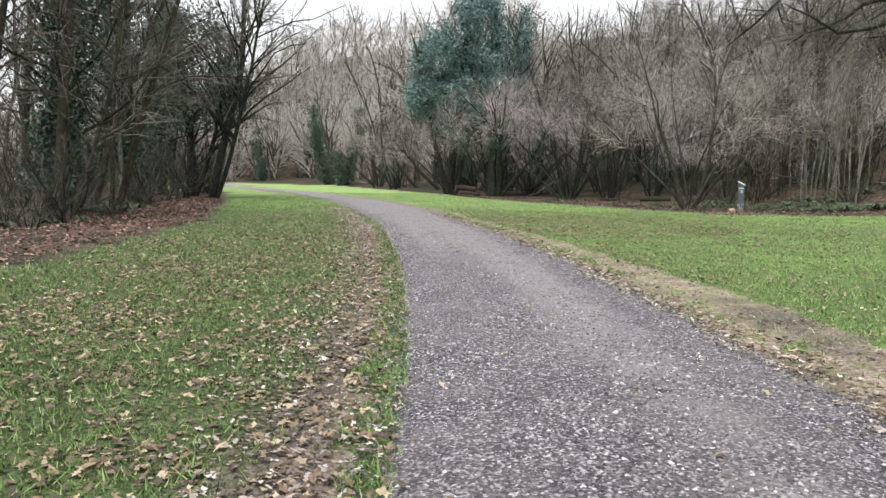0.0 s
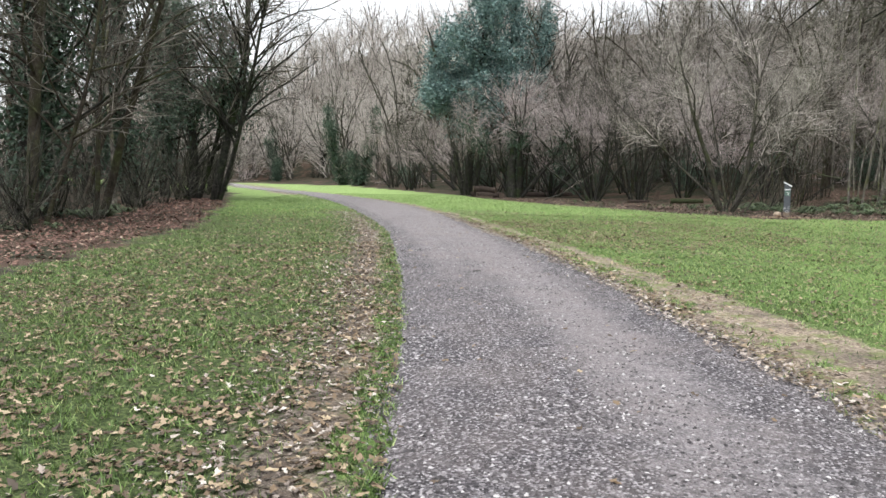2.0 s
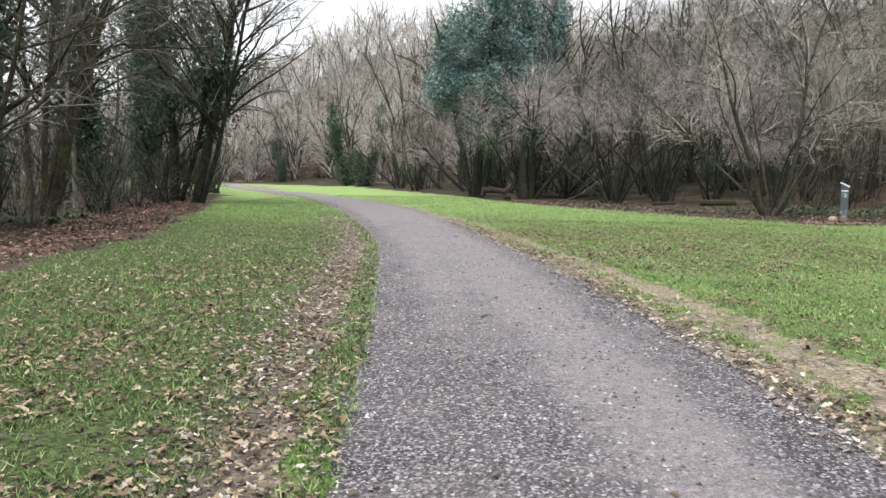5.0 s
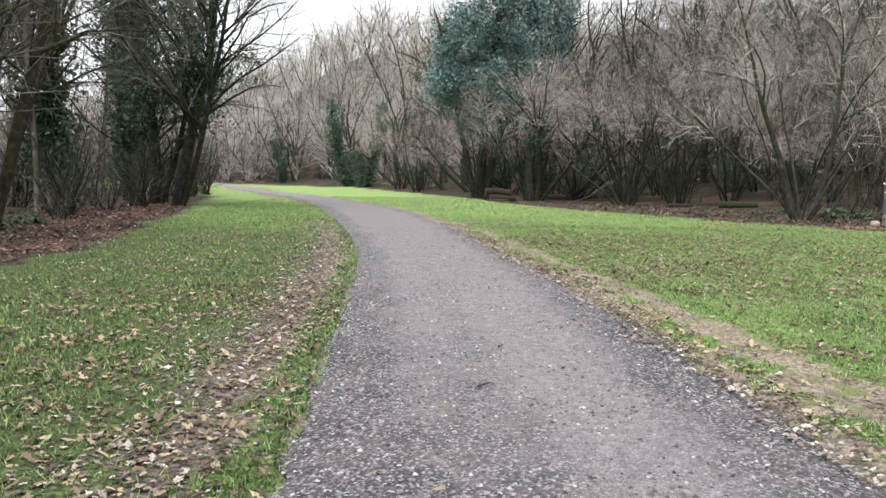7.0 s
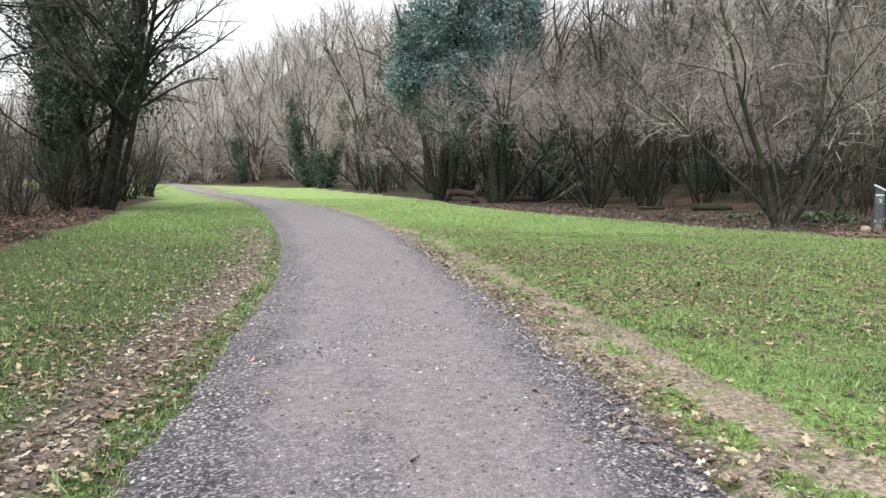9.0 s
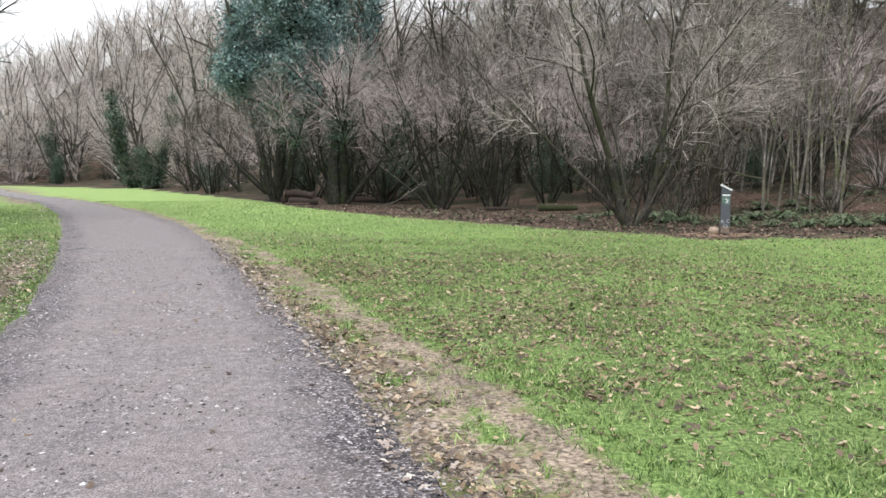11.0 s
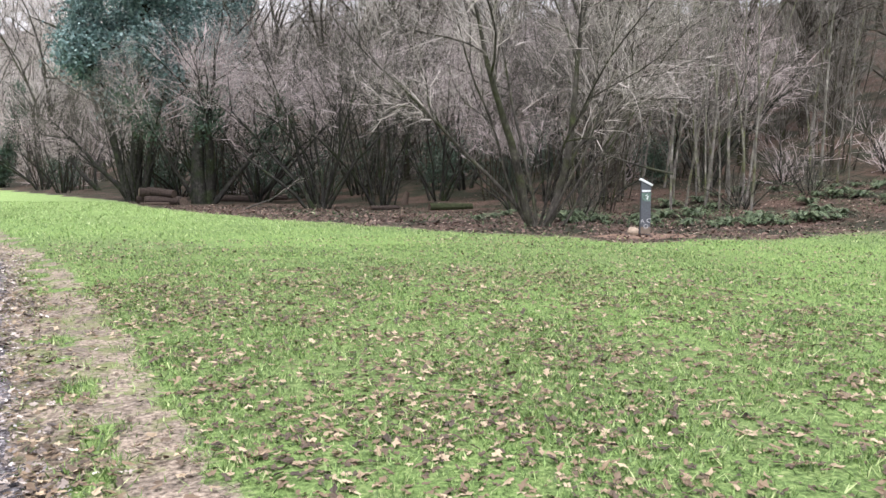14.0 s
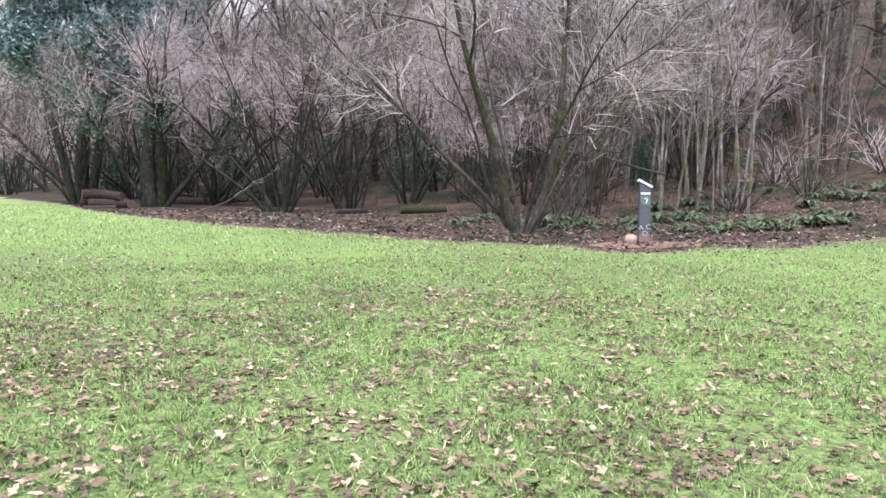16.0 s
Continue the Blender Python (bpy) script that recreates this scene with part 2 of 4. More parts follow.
edge = calc(nt, "ADD", attr(nt, "grass"), calc(nt, "MULTIPLY", calc(nt, "SUBTRACT", noise_tex(nt, 14.0, 4, 0.7), 0.5), 1.1))
edge = ramp(nt, edge, [(0.4, (0, 0, 0)), (0.62, (1, 1, 1))])
wedge = calc(nt, "ADD", attr(nt, "wood"), calc(nt, "MULTIPLY", calc(nt, "SUBTRACT", noise_tex(nt, 7.0, 4, 0.7), 0.5), 1.2))
wedge = ramp(nt, wedge, [(0.4, (0, 0, 0)), (0.65, (1, 1, 1))])
lush = ramp(nt, noise_tex(nt, 0.16, 3, 0.55), [(0.42, (0.8, 0.78, 0.8)), (0.6, (1.12, 1.2, 1.0))])
turf = mix(nt, 1.0, turf, lush, "MULTIPLY")
fresh = ramp(nt, n4, [(0.3, (0.12, 0.19, 0.06)), (0.5, (0.26, 0.375, 0.125)), (0.7, (0.42, 0.52, 0.21))])
turf = mix(nt, attr(nt, "fresh"), turf, fresh)
turf = mix(nt, attr(nt, "dark_ground"), turf, ramp(nt, n4, [(0.36, (0.012, 0.014, 0.008)), (0.5, (0.045, 0.062, 0.022)), (0.68, (0.13, 0.165, 0.06))]))
nt.links.new(mix(nt, wedge, mix(nt, edge, soil, turf), litter), bs.inputs["Base Color"])
bs.inputs["Roughness"].default_value = 0.9
bs.inputs["Specular IOR Level"].default_value = 0.2
bump(nt, bs, calc(nt, "ADD", n4, n3), 0.6, 0.03)

land = link_mesh("ground", np.stack([X.ravel(), Y.ravel(), Z.ravel()], -1), quads, m_ground, smooth=True)


def fresh_amount(x, y):
    """Lusher turf further along the meadow."""
    return 0.25 * ease(12, 20, y) * (x > along(YR, y)) + 0.6 * ease(36, 60, y)


def dark_ground_amount(x, y):
    """Darker, thinner turf between the path and the wood, and a wet patch on the far verge."""
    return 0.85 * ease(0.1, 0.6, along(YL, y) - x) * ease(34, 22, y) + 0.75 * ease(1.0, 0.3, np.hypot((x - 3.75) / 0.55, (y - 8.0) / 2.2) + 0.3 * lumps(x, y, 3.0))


for key, fn in (("grass", grass_amount), ("wood", wood_amount), ("fresh", fresh_amount), ("dark_ground", dark_ground_amount)):
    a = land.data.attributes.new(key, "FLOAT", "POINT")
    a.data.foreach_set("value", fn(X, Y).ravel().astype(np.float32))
tagged(land, "mown winter meadow with fallen leaves rising to a wooded hillside", "ground", kind="structure")

# ---- gravel path ----
m_path, nt, bs = nodes_of("gravel")
vor = nt.nodes.new("ShaderNodeTexVoronoi")
vor.inputs["Scale"].default_value = 60.0
nt.links.new(nt.nodes.new("ShaderNodeNewGeometry").outputs["Position"], vor.inputs["Vector"])
chips = ramp(nt, vor.outputs["Color"], [(0.2, (0.014, 0.012, 0.015)), (0.45, (0.05, 0.045, 0.052)), (0.68, (0.16, 0.147, 0.158)), (0.93, (0.50, 0.475, 0.49))])
fines = ramp(nt, noise_tex(nt, 70.0, 4, 0.85), [(0.34, (0.08, 0.071, 0.073)), (0.5, (0.235, 0.214, 0.217)), (0.66, (0.46, 0.425, 0.43))])
worn_sheen = ramp(nt, calc(nt, "ADD", attr(nt, "worn_sheen"), calc(nt, "MULTIPLY", calc(nt, "SUBTRACT", noise_tex(nt, 2.2, 5, 0.7), 0.5), 0.9)), [(0.3, (0, 0, 0)), (0.7, (1, 1, 1))])
fines = mix(nt, 1.0, fines, ramp(nt, noise_tex(nt, 11.0, 5, 0.75), [(0.36, (0.68, 0.68, 0.69)), (0.5, (0.98, 0.975, 0.985)), (0.66, (1.35, 1.33, 1.33))]), "MULTIPLY")
base = mix(nt, calc(nt, "MULTIPLY", worn_sheen, 0.78), chips, fines)
base = mix(nt, ramp(nt, noise_tex(nt, 0.9, 4, 0.7), [(0.4, (0, 0, 0)), (0.75, (0.4, 0.4, 0.4))]), base, (0.255, 0.215, 0.205))
nt.links.new(base, bs.inputs["Base Color"])
bs.inputs["Roughness"].default_value = 0.8
bump(nt, bs, vor.outputs["Distance"], 0.9, 0.02)
py = np.concatenate([np.arange(-12, 40, 0.2), np.arange(40, 190, 1.0)])
pu = np.linspace(0, 1, 25)
PY, PU = np.meshgrid(py, pu, indexing="ij")
wob = 0.07 * lumps(PY * 0 + 3.0, PY, 1.9) + 0.05 * lumps(PY * 0, PY, 8.0)
PL, PR = along(YL, PY) + wob, along(YR, PY) + 0.08 * lumps(PY * 0 + 9.0, PY, 1.7) + 0.05 * lumps(PY * 0, PY, 6.0)
PX = PL + (PR - PL) * PU
PZ = ground(PX, PY) + 0.012 - 0.03 * (2 * PU - 1) ** 6 + 0.02 * (1 - (2 * PU - 1) ** 2) + 0.006 * lumps(PX, PY, 2.0)
pi = np.arange(PX.size).reshape(PX.shape)
pq = np.stack([pi[:-1, :-1], pi[:-1, 1:], pi[1:, 1:], pi[1:, :-1]], -1).reshape(-1, 4)
path = link_mesh("path", np.stack([PX.ravel(), PY.ravel(), PZ.ravel()], -1), pq, m_path, smooth=True)
wear = np.exp(-((PU - 0.28) / 0.12) ** 2) * 0.5 * ease(8, 18, PY) + np.exp(-((PU - 0.62) / 0.2) ** 2) * 0.8
a = path.data.attributes.new("worn_sheen", "FLOAT", "POINT")
# wheel-track wear, plus a distance term painting the pale grazing-angle sheen
a.data.foreach_set("value", np.clip(wear * ease(-2, 10, PY) + 0.4 * ease(9, 30, PY), 0, 1).ravel().astype(np.float32))
tagged(path, "grey gravel footpath with worn wheel tracks", "path", kind="structure")


def path_height(x, y):
    u = np.clip((x - along(YL, y)) / (along(YR, y) - along(YL, y)), 0, 1)
    return ground(x, y) + 0.012 - 0.03 * (2 * u - 1) ** 6 + 0.02 * (1 - (2 * u - 1) ** 2)


# ---- trees ----
class Wood:
    """Collects tapered limb pieces and turns them into meshes."""

    def __init__(self, seed):
        self.rng = np.random.default_rng(seed)
        self.chains, self.thin, self.tips, self.nodes = [], [], [], []

    def grow(self, p, d, length, r, lev, spec):
        rng = self.rng
        nseg = spec["seg"][lev]
        step = length / nseg
        last = lev == len(spec["seg"]) - 1
        chain = [(*p, r)]
        dome, limit = spec.get("dome"), rng.uniform(0.86, 1.06)
        r_end = r * (0.25 if lev else spec.get("taper", 0.35))
        for i in range(nseg):
            d = d + rng.normal(0, spec["wander"][lev], 3)
            d[2] += spec["up"][lev]
            d = d / np.sqrt(d @ d)
            q = p + d * step
            r0, r1 = r + (r_end - r) * i / nseg, r + (r_end - r) * (i + 1) / nseg
            row = (*p, *q, r0, r1)
            if lev >= 1 and q[2] < spec.get("skirt", -9) * rng.uniform(0.6, 1.15):
                break
            if dome and (q[0] ** 2 + q[1] ** 2) / dome[1] ** 2 + ((q[2] - dome[0]) / dome[2]) ** 2 > limit ** 2 and q[2] > dome[0] * 0.5:
                self.tips.append(row)
                break
            if last and i == nseg - 1:
                self.tips.append(row)
            elif lev <= spec.get("thick", 1):
                chain.append((*q, r1))
                self.nodes.append((*q, r1, lev))
            else:
                self.thin.append(row)
            if not last and (i + 1) / nseg > spec["bare"][lev]:
                want = spec["kids"][lev] / max(1, nseg * (1 - spec["bare"][lev]))
                for _ in range(int(want + rng.random())):
                    side = np.cross(d, rng.normal(0, 1, 3))
                    side = side / np.sqrt(side @ side)
                    ang = spec["angle"][lev] * rng.uniform(0.7, 1.25)
                    e = d * math.cos(ang) + side * math.sin(ang)
                    f = (i + 1) / nseg
                    ln = spec["len"][lev] * rng.uniform(0.6, 1.25) * (1.1 - 0.35 * f)
                    self.grow(p + (q - p) * rng.random(), e, ln, min(r1 * 0.8, spec["rad"][lev]) * rng.uniform(0.75, 1.1), lev + 1, spec)
            p = q
        if len(chain) > 1:
            self.chains.append((np.array(chain), (7, 5, 4, 3)[lev]))
        return p

    @staticmethod
    def pipes(chains):
        """Continuous tapered pipes, one for each chain of points and radii, closed at the tip."""
        vs, quads, tris, off = [], [], [], 0
        for c, sides in chains:
            ang = np.arange(sides) * 2 * np.pi / sides
            pts, rad = c[:, :3], c[:, 3]
            d = np.gradient(pts, axis=0)
            d /= np.linalg.norm(d, axis=1, keepdims=True)
            ref = np.array([1.0, 0, 0]) if abs(d[0, 2]) > 0.7 else np.array([0, 0, 1.0])
            u = np.cross(d, ref)
            u /= np.linalg.norm(u, axis=1, keepdims=True)
            v = np.cross(d, u)
            ring = pts[:, None] + rad[:, None, None] * (np.cos(ang)[None, :, None] * u[:, None] + np.sin(ang)[None, :, None] * v[:, None])
            n = len(pts)
            vs += [ring.reshape(-1, 3), pts[-1:] + d[-1:] * rad[-1]]
            k = off + np.arange(n * sides).reshape(n, sides)
            nx_ = np.roll(k, -1, 1)
            quads.append(np.stack([k[:-1], nx_[:-1], nx_[1:], k[1:]], -1).reshape(-1, 4))
            tris.append(np.stack([k[-1], nx_[-1], np.full(sides, off + n * sides)], -1))
            off += n * sides + 1
        return np.concatenate(vs), [np.concatenate(quads), np.concatenate(tris)]

    @staticmethod
    def tubes(rows, sides, tip):
        a = np.array(rows, dtype=np.float64)
        p, q, r0, r1 = a[:, 0:3], a[:, 3:6], a[:, 6], a[:, 7]
        d = q - p
        d = d / np.linalg.norm(d, axis=1, keepdims=True)
        ref = np.where(np.abs(d[:, 2:3]) > 0.9, np.array([[1.0, 0, 0]]), np.array([[0, 0, 1.0]]))
        u = np.cross(d, ref)
        u = u / np.linalg.norm(u, axis=1, keepdims=True)
        v = np.cross(d, u)
        ang = np.arange(sides) * 2 * np.pi / sides
        ring = np.cos(ang)[None, :, None] * u[:, None] + np.sin(ang)[None, :, None] * v[:, None]
        n, k = len(a), np.arange(sides)
        low = p[:, None] + ring * r0[:, None, None]
        if tip:
            verts = np.concatenate([low, q[:, None]], 1)
            base = (np.arange(n) * (sides + 1))[:, None]
            f = np.stack([base + k, base + (k + 1) % sides, np.broadcast_to(base + sides, (n, sides))], -1)
            return verts.reshape(-1, 3), f.reshape(-1, 3)
        top = (q + d * r1[:, None] * 0.4)[:, None] + ring * r1[:, None, None]
        verts = np.concatenate([low, top], 1)
        base = (np.arange(n) * 2 * sides)[:, None]
        f = np.stack([base + k, base + (k + 1) % sides, base + sides + (k + 1) % sides, base + sides + k], -1)
        return verts.reshape(-1, 3), f.reshape(-1, 4)

    def mesh(self, name, rows, tips, sides, material, parent, smooth):
        vs, fs, off = [], [], 0
        for r, tip in ((rows, False), (tips, True)):
            if r:
                v, f = self.tubes(r, sides, tip)
                vs.append(v)
                fs.append(f + off)
                off += len(v)
        return link_mesh(name, np.concatenate(vs), fs, material, parent, smooth)


def leaf_cards(rng, centres, size):
    """Small folded leaves, two triangles each, turned at random."""
    n = len(centres)
    a = rng.normal(0, 1, (n, 3))
    a /= np.linalg.norm(a, axis=1, keepdims=True)
    b = np.cross(a, rng.normal(0, 1, (n, 3)))
    b /= np.linalg.norm(b, axis=1, keepdims=True)
    c = np.cross(a, b)
    s = size * rng.uniform(0.6, 1.3, (n, 1))
    v = np.stack([centres - a * s, centres + b * s * 0.55 + c * s * 0.2, centres + a * s, centres - b * s * 0.55 + c * s * 0.2], 1)
    k = (np.arange(n) * 4)[:, None]
    f = np.concatenate([k + np.array([[0, 1, 2]]), k + np.array([[0, 2, 3]])])
    return v.reshape(-1, 3), f


def tree(name, seed, stems, spec, m_trunk, m_crown, label, category="tree", ivy=None, group="", one=False):
    """stems: rows of direction, length and radius. ivy: (count, leaf size, from, to height, spread)."""
    w = Wood(seed)
    starts = []
    for d, ln, r, off in stems:
        starts.append(len(w.chains))
        d = np.array(d, dtype=float)
        w.grow(np.array(off, dtype=float) - np.array([0, 0, 0.15]), d / np.sqrt(d @ d), ln, r, 0, spec)
    root = new(name)
    for i, j in [(0, len(w.chains))] if one else zip(starts, starts[1:] + [len(w.chains)]):
        v, f = w.pipes(w.chains[i:j])
        link_mesh("trunk" if one or len(stems) < 3 else "stem", v, f, m_trunk, root, True)
    w.mesh("crown", w.thin, w.tips, 3, m_crown, root, False)
    if ivy:
        n, size, lo, hi, spread, lev, mat_leaf = ivy
        nodes = np.array([q for q in w.nodes if lo < q[2] < hi and (q[4] <= lev if lev < 2 else q[4] == 1)])
        pick = w.rng.integers(0, len(nodes), n)
        spot = nodes[pick, :3] + w.rng.normal(0, 1, (n, 3)) * np.array([spread, spread, spread * 1.1])
        v, f = leaf_cards(w.rng, spot, size)
        link_mesh("ivy", v, f, mat_leaf, root)
    return tagged(root, label, category, group)


def forked(rng, trunk, r, limbs, length, lean):
    """A bole that divides into spreading main limbs."""
    out = [((rng.normal(0, 0.05), rng.normal(0, 0.05), 1), trunk + 1.5, r, (0, 0, 0))]
    for i in range(limbs):
        az, t = 2 * math.pi * (i + rng.random() * 0.8) / limbs, lean * rng.uniform(0.3, 1.3)
        out.append(((math.cos(az) * t, math.sin(az) * t, 1), length * rng.uniform(0.75, 1.15), r * rng.uniform(0.28, 0.45), (0, 0, trunk * rng.uniform(0.7, 1.1))))
    return out


def fan(rng, n, lean, length, r, base=0.3):
    out = []
    for i in range(n):
        az = 2 * math.pi * (i + rng.random() * 0.7) / n
        t = lean * rng.uniform(0.35, 1.2)
        out.append(((math.cos(az) * t, math.sin(az) * t, 1), length * rng.uniform(0.75, 1.15), r * rng.uniform(0.6, 1.2),
                    (math.cos(az) * base * rng.random(), math.sin(az) * base * rng.random(), 0)))
    return out


HAZEL = dict(seg=[10, 6, 4, 2, 1], wander=[0.085, 0.15, 0.18, 0.2, 0.2], up=[-0.005, 0.0, 0.02, 0.04, 0.04], kids=[9, 8, 7, 3],
             bare=[0.34, 0.12, 0.1, 0.1], angle=[0.85, 0.72, 0.75, 0.75], len=[4.4, 2.1, 1.0, 0.55], rad=[0.055, 0.018, 0.009, 0.0065], taper=0.1, thick=1, dome=(5.4, 6.4, 5.6), skirt=3.0)
STOOL = dict(seg=[8, 5, 3, 1], wander=[0.12, 0.16, 0.2, 0.22], up=[-0.03, 0.0, 0.02, 0.03], kids=[9, 9, 8],
             bare=[0.48, 0.1, 0.1], angle=[0.85, 0.75, 0.75], len=[3.6, 1.7, 0.8], rad=[0.034, 0.014, 0.011], taper=0.1, thick=1, dome=(5.2, 4.8, 3.9), skirt=3.7)
TALL = dict(seg=[9, 5, 3, 1, 1], wander=[0.05, 0.15, 0.18, 0.2, 0.2], up=[0.02, 0.03, 0.03, 0.03, 0.03], kids=[13, 5, 5, 3],
            bare=[0.3, 0.2, 0.1, 0.0], angle=[0.9, 0.75, 0.75, 0.75], len=[5.2, 2.5, 1.2, 0.75], rad=[0.10, 0.035, 0.018, 0.013], thick=1)
FAR = dict(seg=[7, 4, 2, 1], wander=[0.12, 0.18, 0.22, 0.2], up=[0.02, 0.03, 0.04, 0.03], kids=[8, 7, 8],
           bare=[0.15, 0.1, 0.0], angle=[0.75, 0.75, 0.8], len=[3.6, 1.9, 1.0], rad=[0.07, 0.03, 0.022], taper=0.1, thick=1, dome=(6.4, 5.0, 5.6))
DISTANT = dict(seg=[6, 3, 1, 1], wander=[0.12, 0.18, 0.2, 0.2], up=[0.02, 0.03, 0.04, 0.03], kids=[8, 6, 8],
               bare=[0.15, 0.1, 0.0], angle=[0.8, 0.8, 0.85], len=[3.2, 1.7, 1.15], rad=[0.07, 0.04, 0.028], taper=0.1, thick=0, dome=(6.2, 5.2, 5.4))
POLE = dict(seg=[8, 3, 1], wander=[0.05, 0.15, 0.2], up=[0.02, 0.04, 0.03], kids=[12, 6], bare=[0.3, 0.1], angle=[0.75, 0.75],
            len=[1.7, 0.8], rad=[0.02, 0.012], thick=0, taper=0.2)
THICKET = dict(seg=[6, 2, 1], wander=[0.07, 0.15, 0.2], up=[0.01, 0.04, 0.03], kids=[10, 6], bare=[0.1, 0.0], angle=[0.7, 0.75],
               len=[1.8, 0.9], rad=[0.022, 0.014], thick=0, taper=0.2)
SHRUB = dict(seg=[5, 2, 1, 1], wander=[0.12, 0.16, 0.2, 0.2], up=[-0.03, 0.03, 0.03, 0.02], kids=[5, 4, 3], bare=[0.15, 0.1, 0.0],
             angle=[0.75, 0.75, 0.75], len=[1.3, 0.75, 0.45], rad=[0.02, 0.011, 0.009], thick=0)


def place(ob, x, y, scale=1.0, turn=0.0, sink=0.0, tilt=0.0):
    ob.matrix_basis = spot(x, y, scale, turn, sink, tilt)
    return ob


def spot(x, y, scale=1.0, turn=0.0, sink=0.0, tilt=0.0):
    return pose(x, y, float(ground(x, y)) - sink, 0, tilt, turn) @ Matrix.Scale(scale, 4)


def repeat(ob, x, y, scale=1.0, turn=0.0, tilt=0.0, label=""):
    c = copy_thing(ob, Matrix.Identity(4))
    c.matrix_basis = spot(x, y, scale, turn, 0.0, tilt)
    return tagged(c, label) if label else c


rng = np.random.default_rng(5)

# the spreading hazel at the wood's edge
hazel = tree("hazel_tree", 12, [
    ((-0.52, -0.08, 1), 8.8, 0.15, (-0.12, 0, 0)), ((0.26, -0.05, 1), 10.5, 0.125, (0.24, 0, 0)), ((-0.3, 0.3, 1), 9.6, 0.07, (-0.05, 0.1, 0)),
    ((0.42, 0.25, 1), 9.6, 0.065, (0.22, 0.1, 0)), ((0.02, 0.42, 1), 9.6, 0.065, (0.05, 0.12, 0)), ((-0.12, -0.42, 1), 9.2, 0.05, (0, -0.08, 0)),
    ((0.72, -0.15, 1), 9.2, 0.045, (0.24, 0, 0)), ((-0.62, 0.3, 1), 9.2, 0.05, (-0.15, 0.08, 0)), ((0.35, -0.5, 1), 9.0, 0.045, (0.1, -0.08, 0))],
    HAZEL, M_BARK_HAZEL, M_TWIG_PALE, "spreading leafless hazel with several brown stems at the meadow edge")
place(hazel, 12.3, 38.4)

# dark coppice stools along the edge
stools = []
for k in range(3):
    stools.append(tree("coppice_tree", 20 + k, fan(rng, 9 + k, 0.46, 8.6, 0.068, 0.55), STOOL, M_BARK, (M_TWIG_PINK, M_TWIG_DARK, M_TWIG_PINK)[k],
                       "leafless many-stemmed coppiced hazel with dark mossy stems", group="coppice along the wood edge"))
place(stools[0], 8.4, 51.5, 1.05, 20)
place(stools[1], 11.3, 51.5, 1.0, 80)
place(stools[2], 14.9, 54.0, 1.0, 10)
for k, x, y, s, r in ((0, 6.8, 60, 1.05, 200), (1, 18.2, 49, 0.95, 150), (2, 12.6, 61, 1.1, 70), (2, 2.5, 77, 0.9, 40), (0, 17.5, 57, 1.1, 300), (1, 9.5, 57, 1.1, 30),
                      (2, 21.5, 52, 1.05, 250), (0, 0.8, 91, 0.95, 10), (1, -5.5, 86, 1.0, 100), (2, 24.5, 46, 0.9, 330), (1, 4.5, 64, 1.1, 10),
                      (0, -8.5, 97, 1.1, 60), (1, 3.0, 87, 1.2, 200), (0, 15.5, 46.5, 0.6, 20)):
    repeat(stools[k], x, y, s, r)

# ivy-clad edge tree with a bent side stem, and the leaning pair further on
ivy_tree = tree("ivy_clad_tree", 31, [((-0.1, 0, 1), 8.0, 0.42, (-0.2, 0, 0)), ((0.06, 0.1, 1), 8.0, 0.28, (0.2, 0.1, 0)), ((0.75, 0.05, 1), 7.2, 0.16, (0.35, 0, 0)), ((-0.5, -0.2, 1), 7.0, 0.12, (-0.3, 0, 0))],
                dict(HAZEL, dome=(5.2, 6.2, 4.3), skirt=3.0), M_BARK, M_TWIG_PINK, "old leafless tree with an ivy-wrapped dark trunk beside stacked logs", ivy=(2600, 0.09, 3.0, 5.3, 0.42, 0, M_IVY))
place(ivy_tree, 3.9, 58.2)
lean_spec = dict(HAZEL, wander=[0.12, 0.14, 0.18, 0.2, 0.2], up=[0.035, 0.02, 0.04, 0.04, 0.03], dome=(4.9, 6.5, 4.0), skirt=2.4)
leaner = tree("leaning_tree", 33, [((-0.75, 0, 0.8), 8.5, 0.24, (0, 0, 0)), ((-0.25, 0.2, 1), 7.5, 0.16, (-0.2, 0.2, 0))], lean_spec, M_BARK, M_TWIG_PINK,
              "leafless tree with a dark trunk leaning over the meadow", group="leaning trees")
place(leaner, -0.4, 81.5, 0.95, 10)
repeat(leaner, -3.0, 89, 0.95, -15)
repeat(leaner, 6.6, 61.5, 0.7, 160)

# tall trees and hillside wood
talls = []
for k in range(3):
    talls.append(tree("woodland_tree", 40 + k, forked(rng, 4.4 + 0.8 * k, 0.27, 6, 9.5, 0.5), dict(TALL, kids=[6, 5, 4, 3], bare=[0.15, 0.2, 0.1, 0.0], len=[3.9, 2.0, 1.1, 0.7], wander=[0.12, 0.2, 0.22, 0.2, 0.2], rad=[0.09, 0.03, 0.016, 0.012], dome=(9.0, 5.8, 6.2)), M_BARK_GREY, M_TWIG_HAZED,
                      "tall leafless grey-barked woodland tree", group="tall woodland trees", one=True))
place(talls[0], -9.5, 107, 1.4, 0)
place(talls[1], -10.0, 130, 1.5, 50)
place(talls[2], 9.0, 72, 1.2, 90)
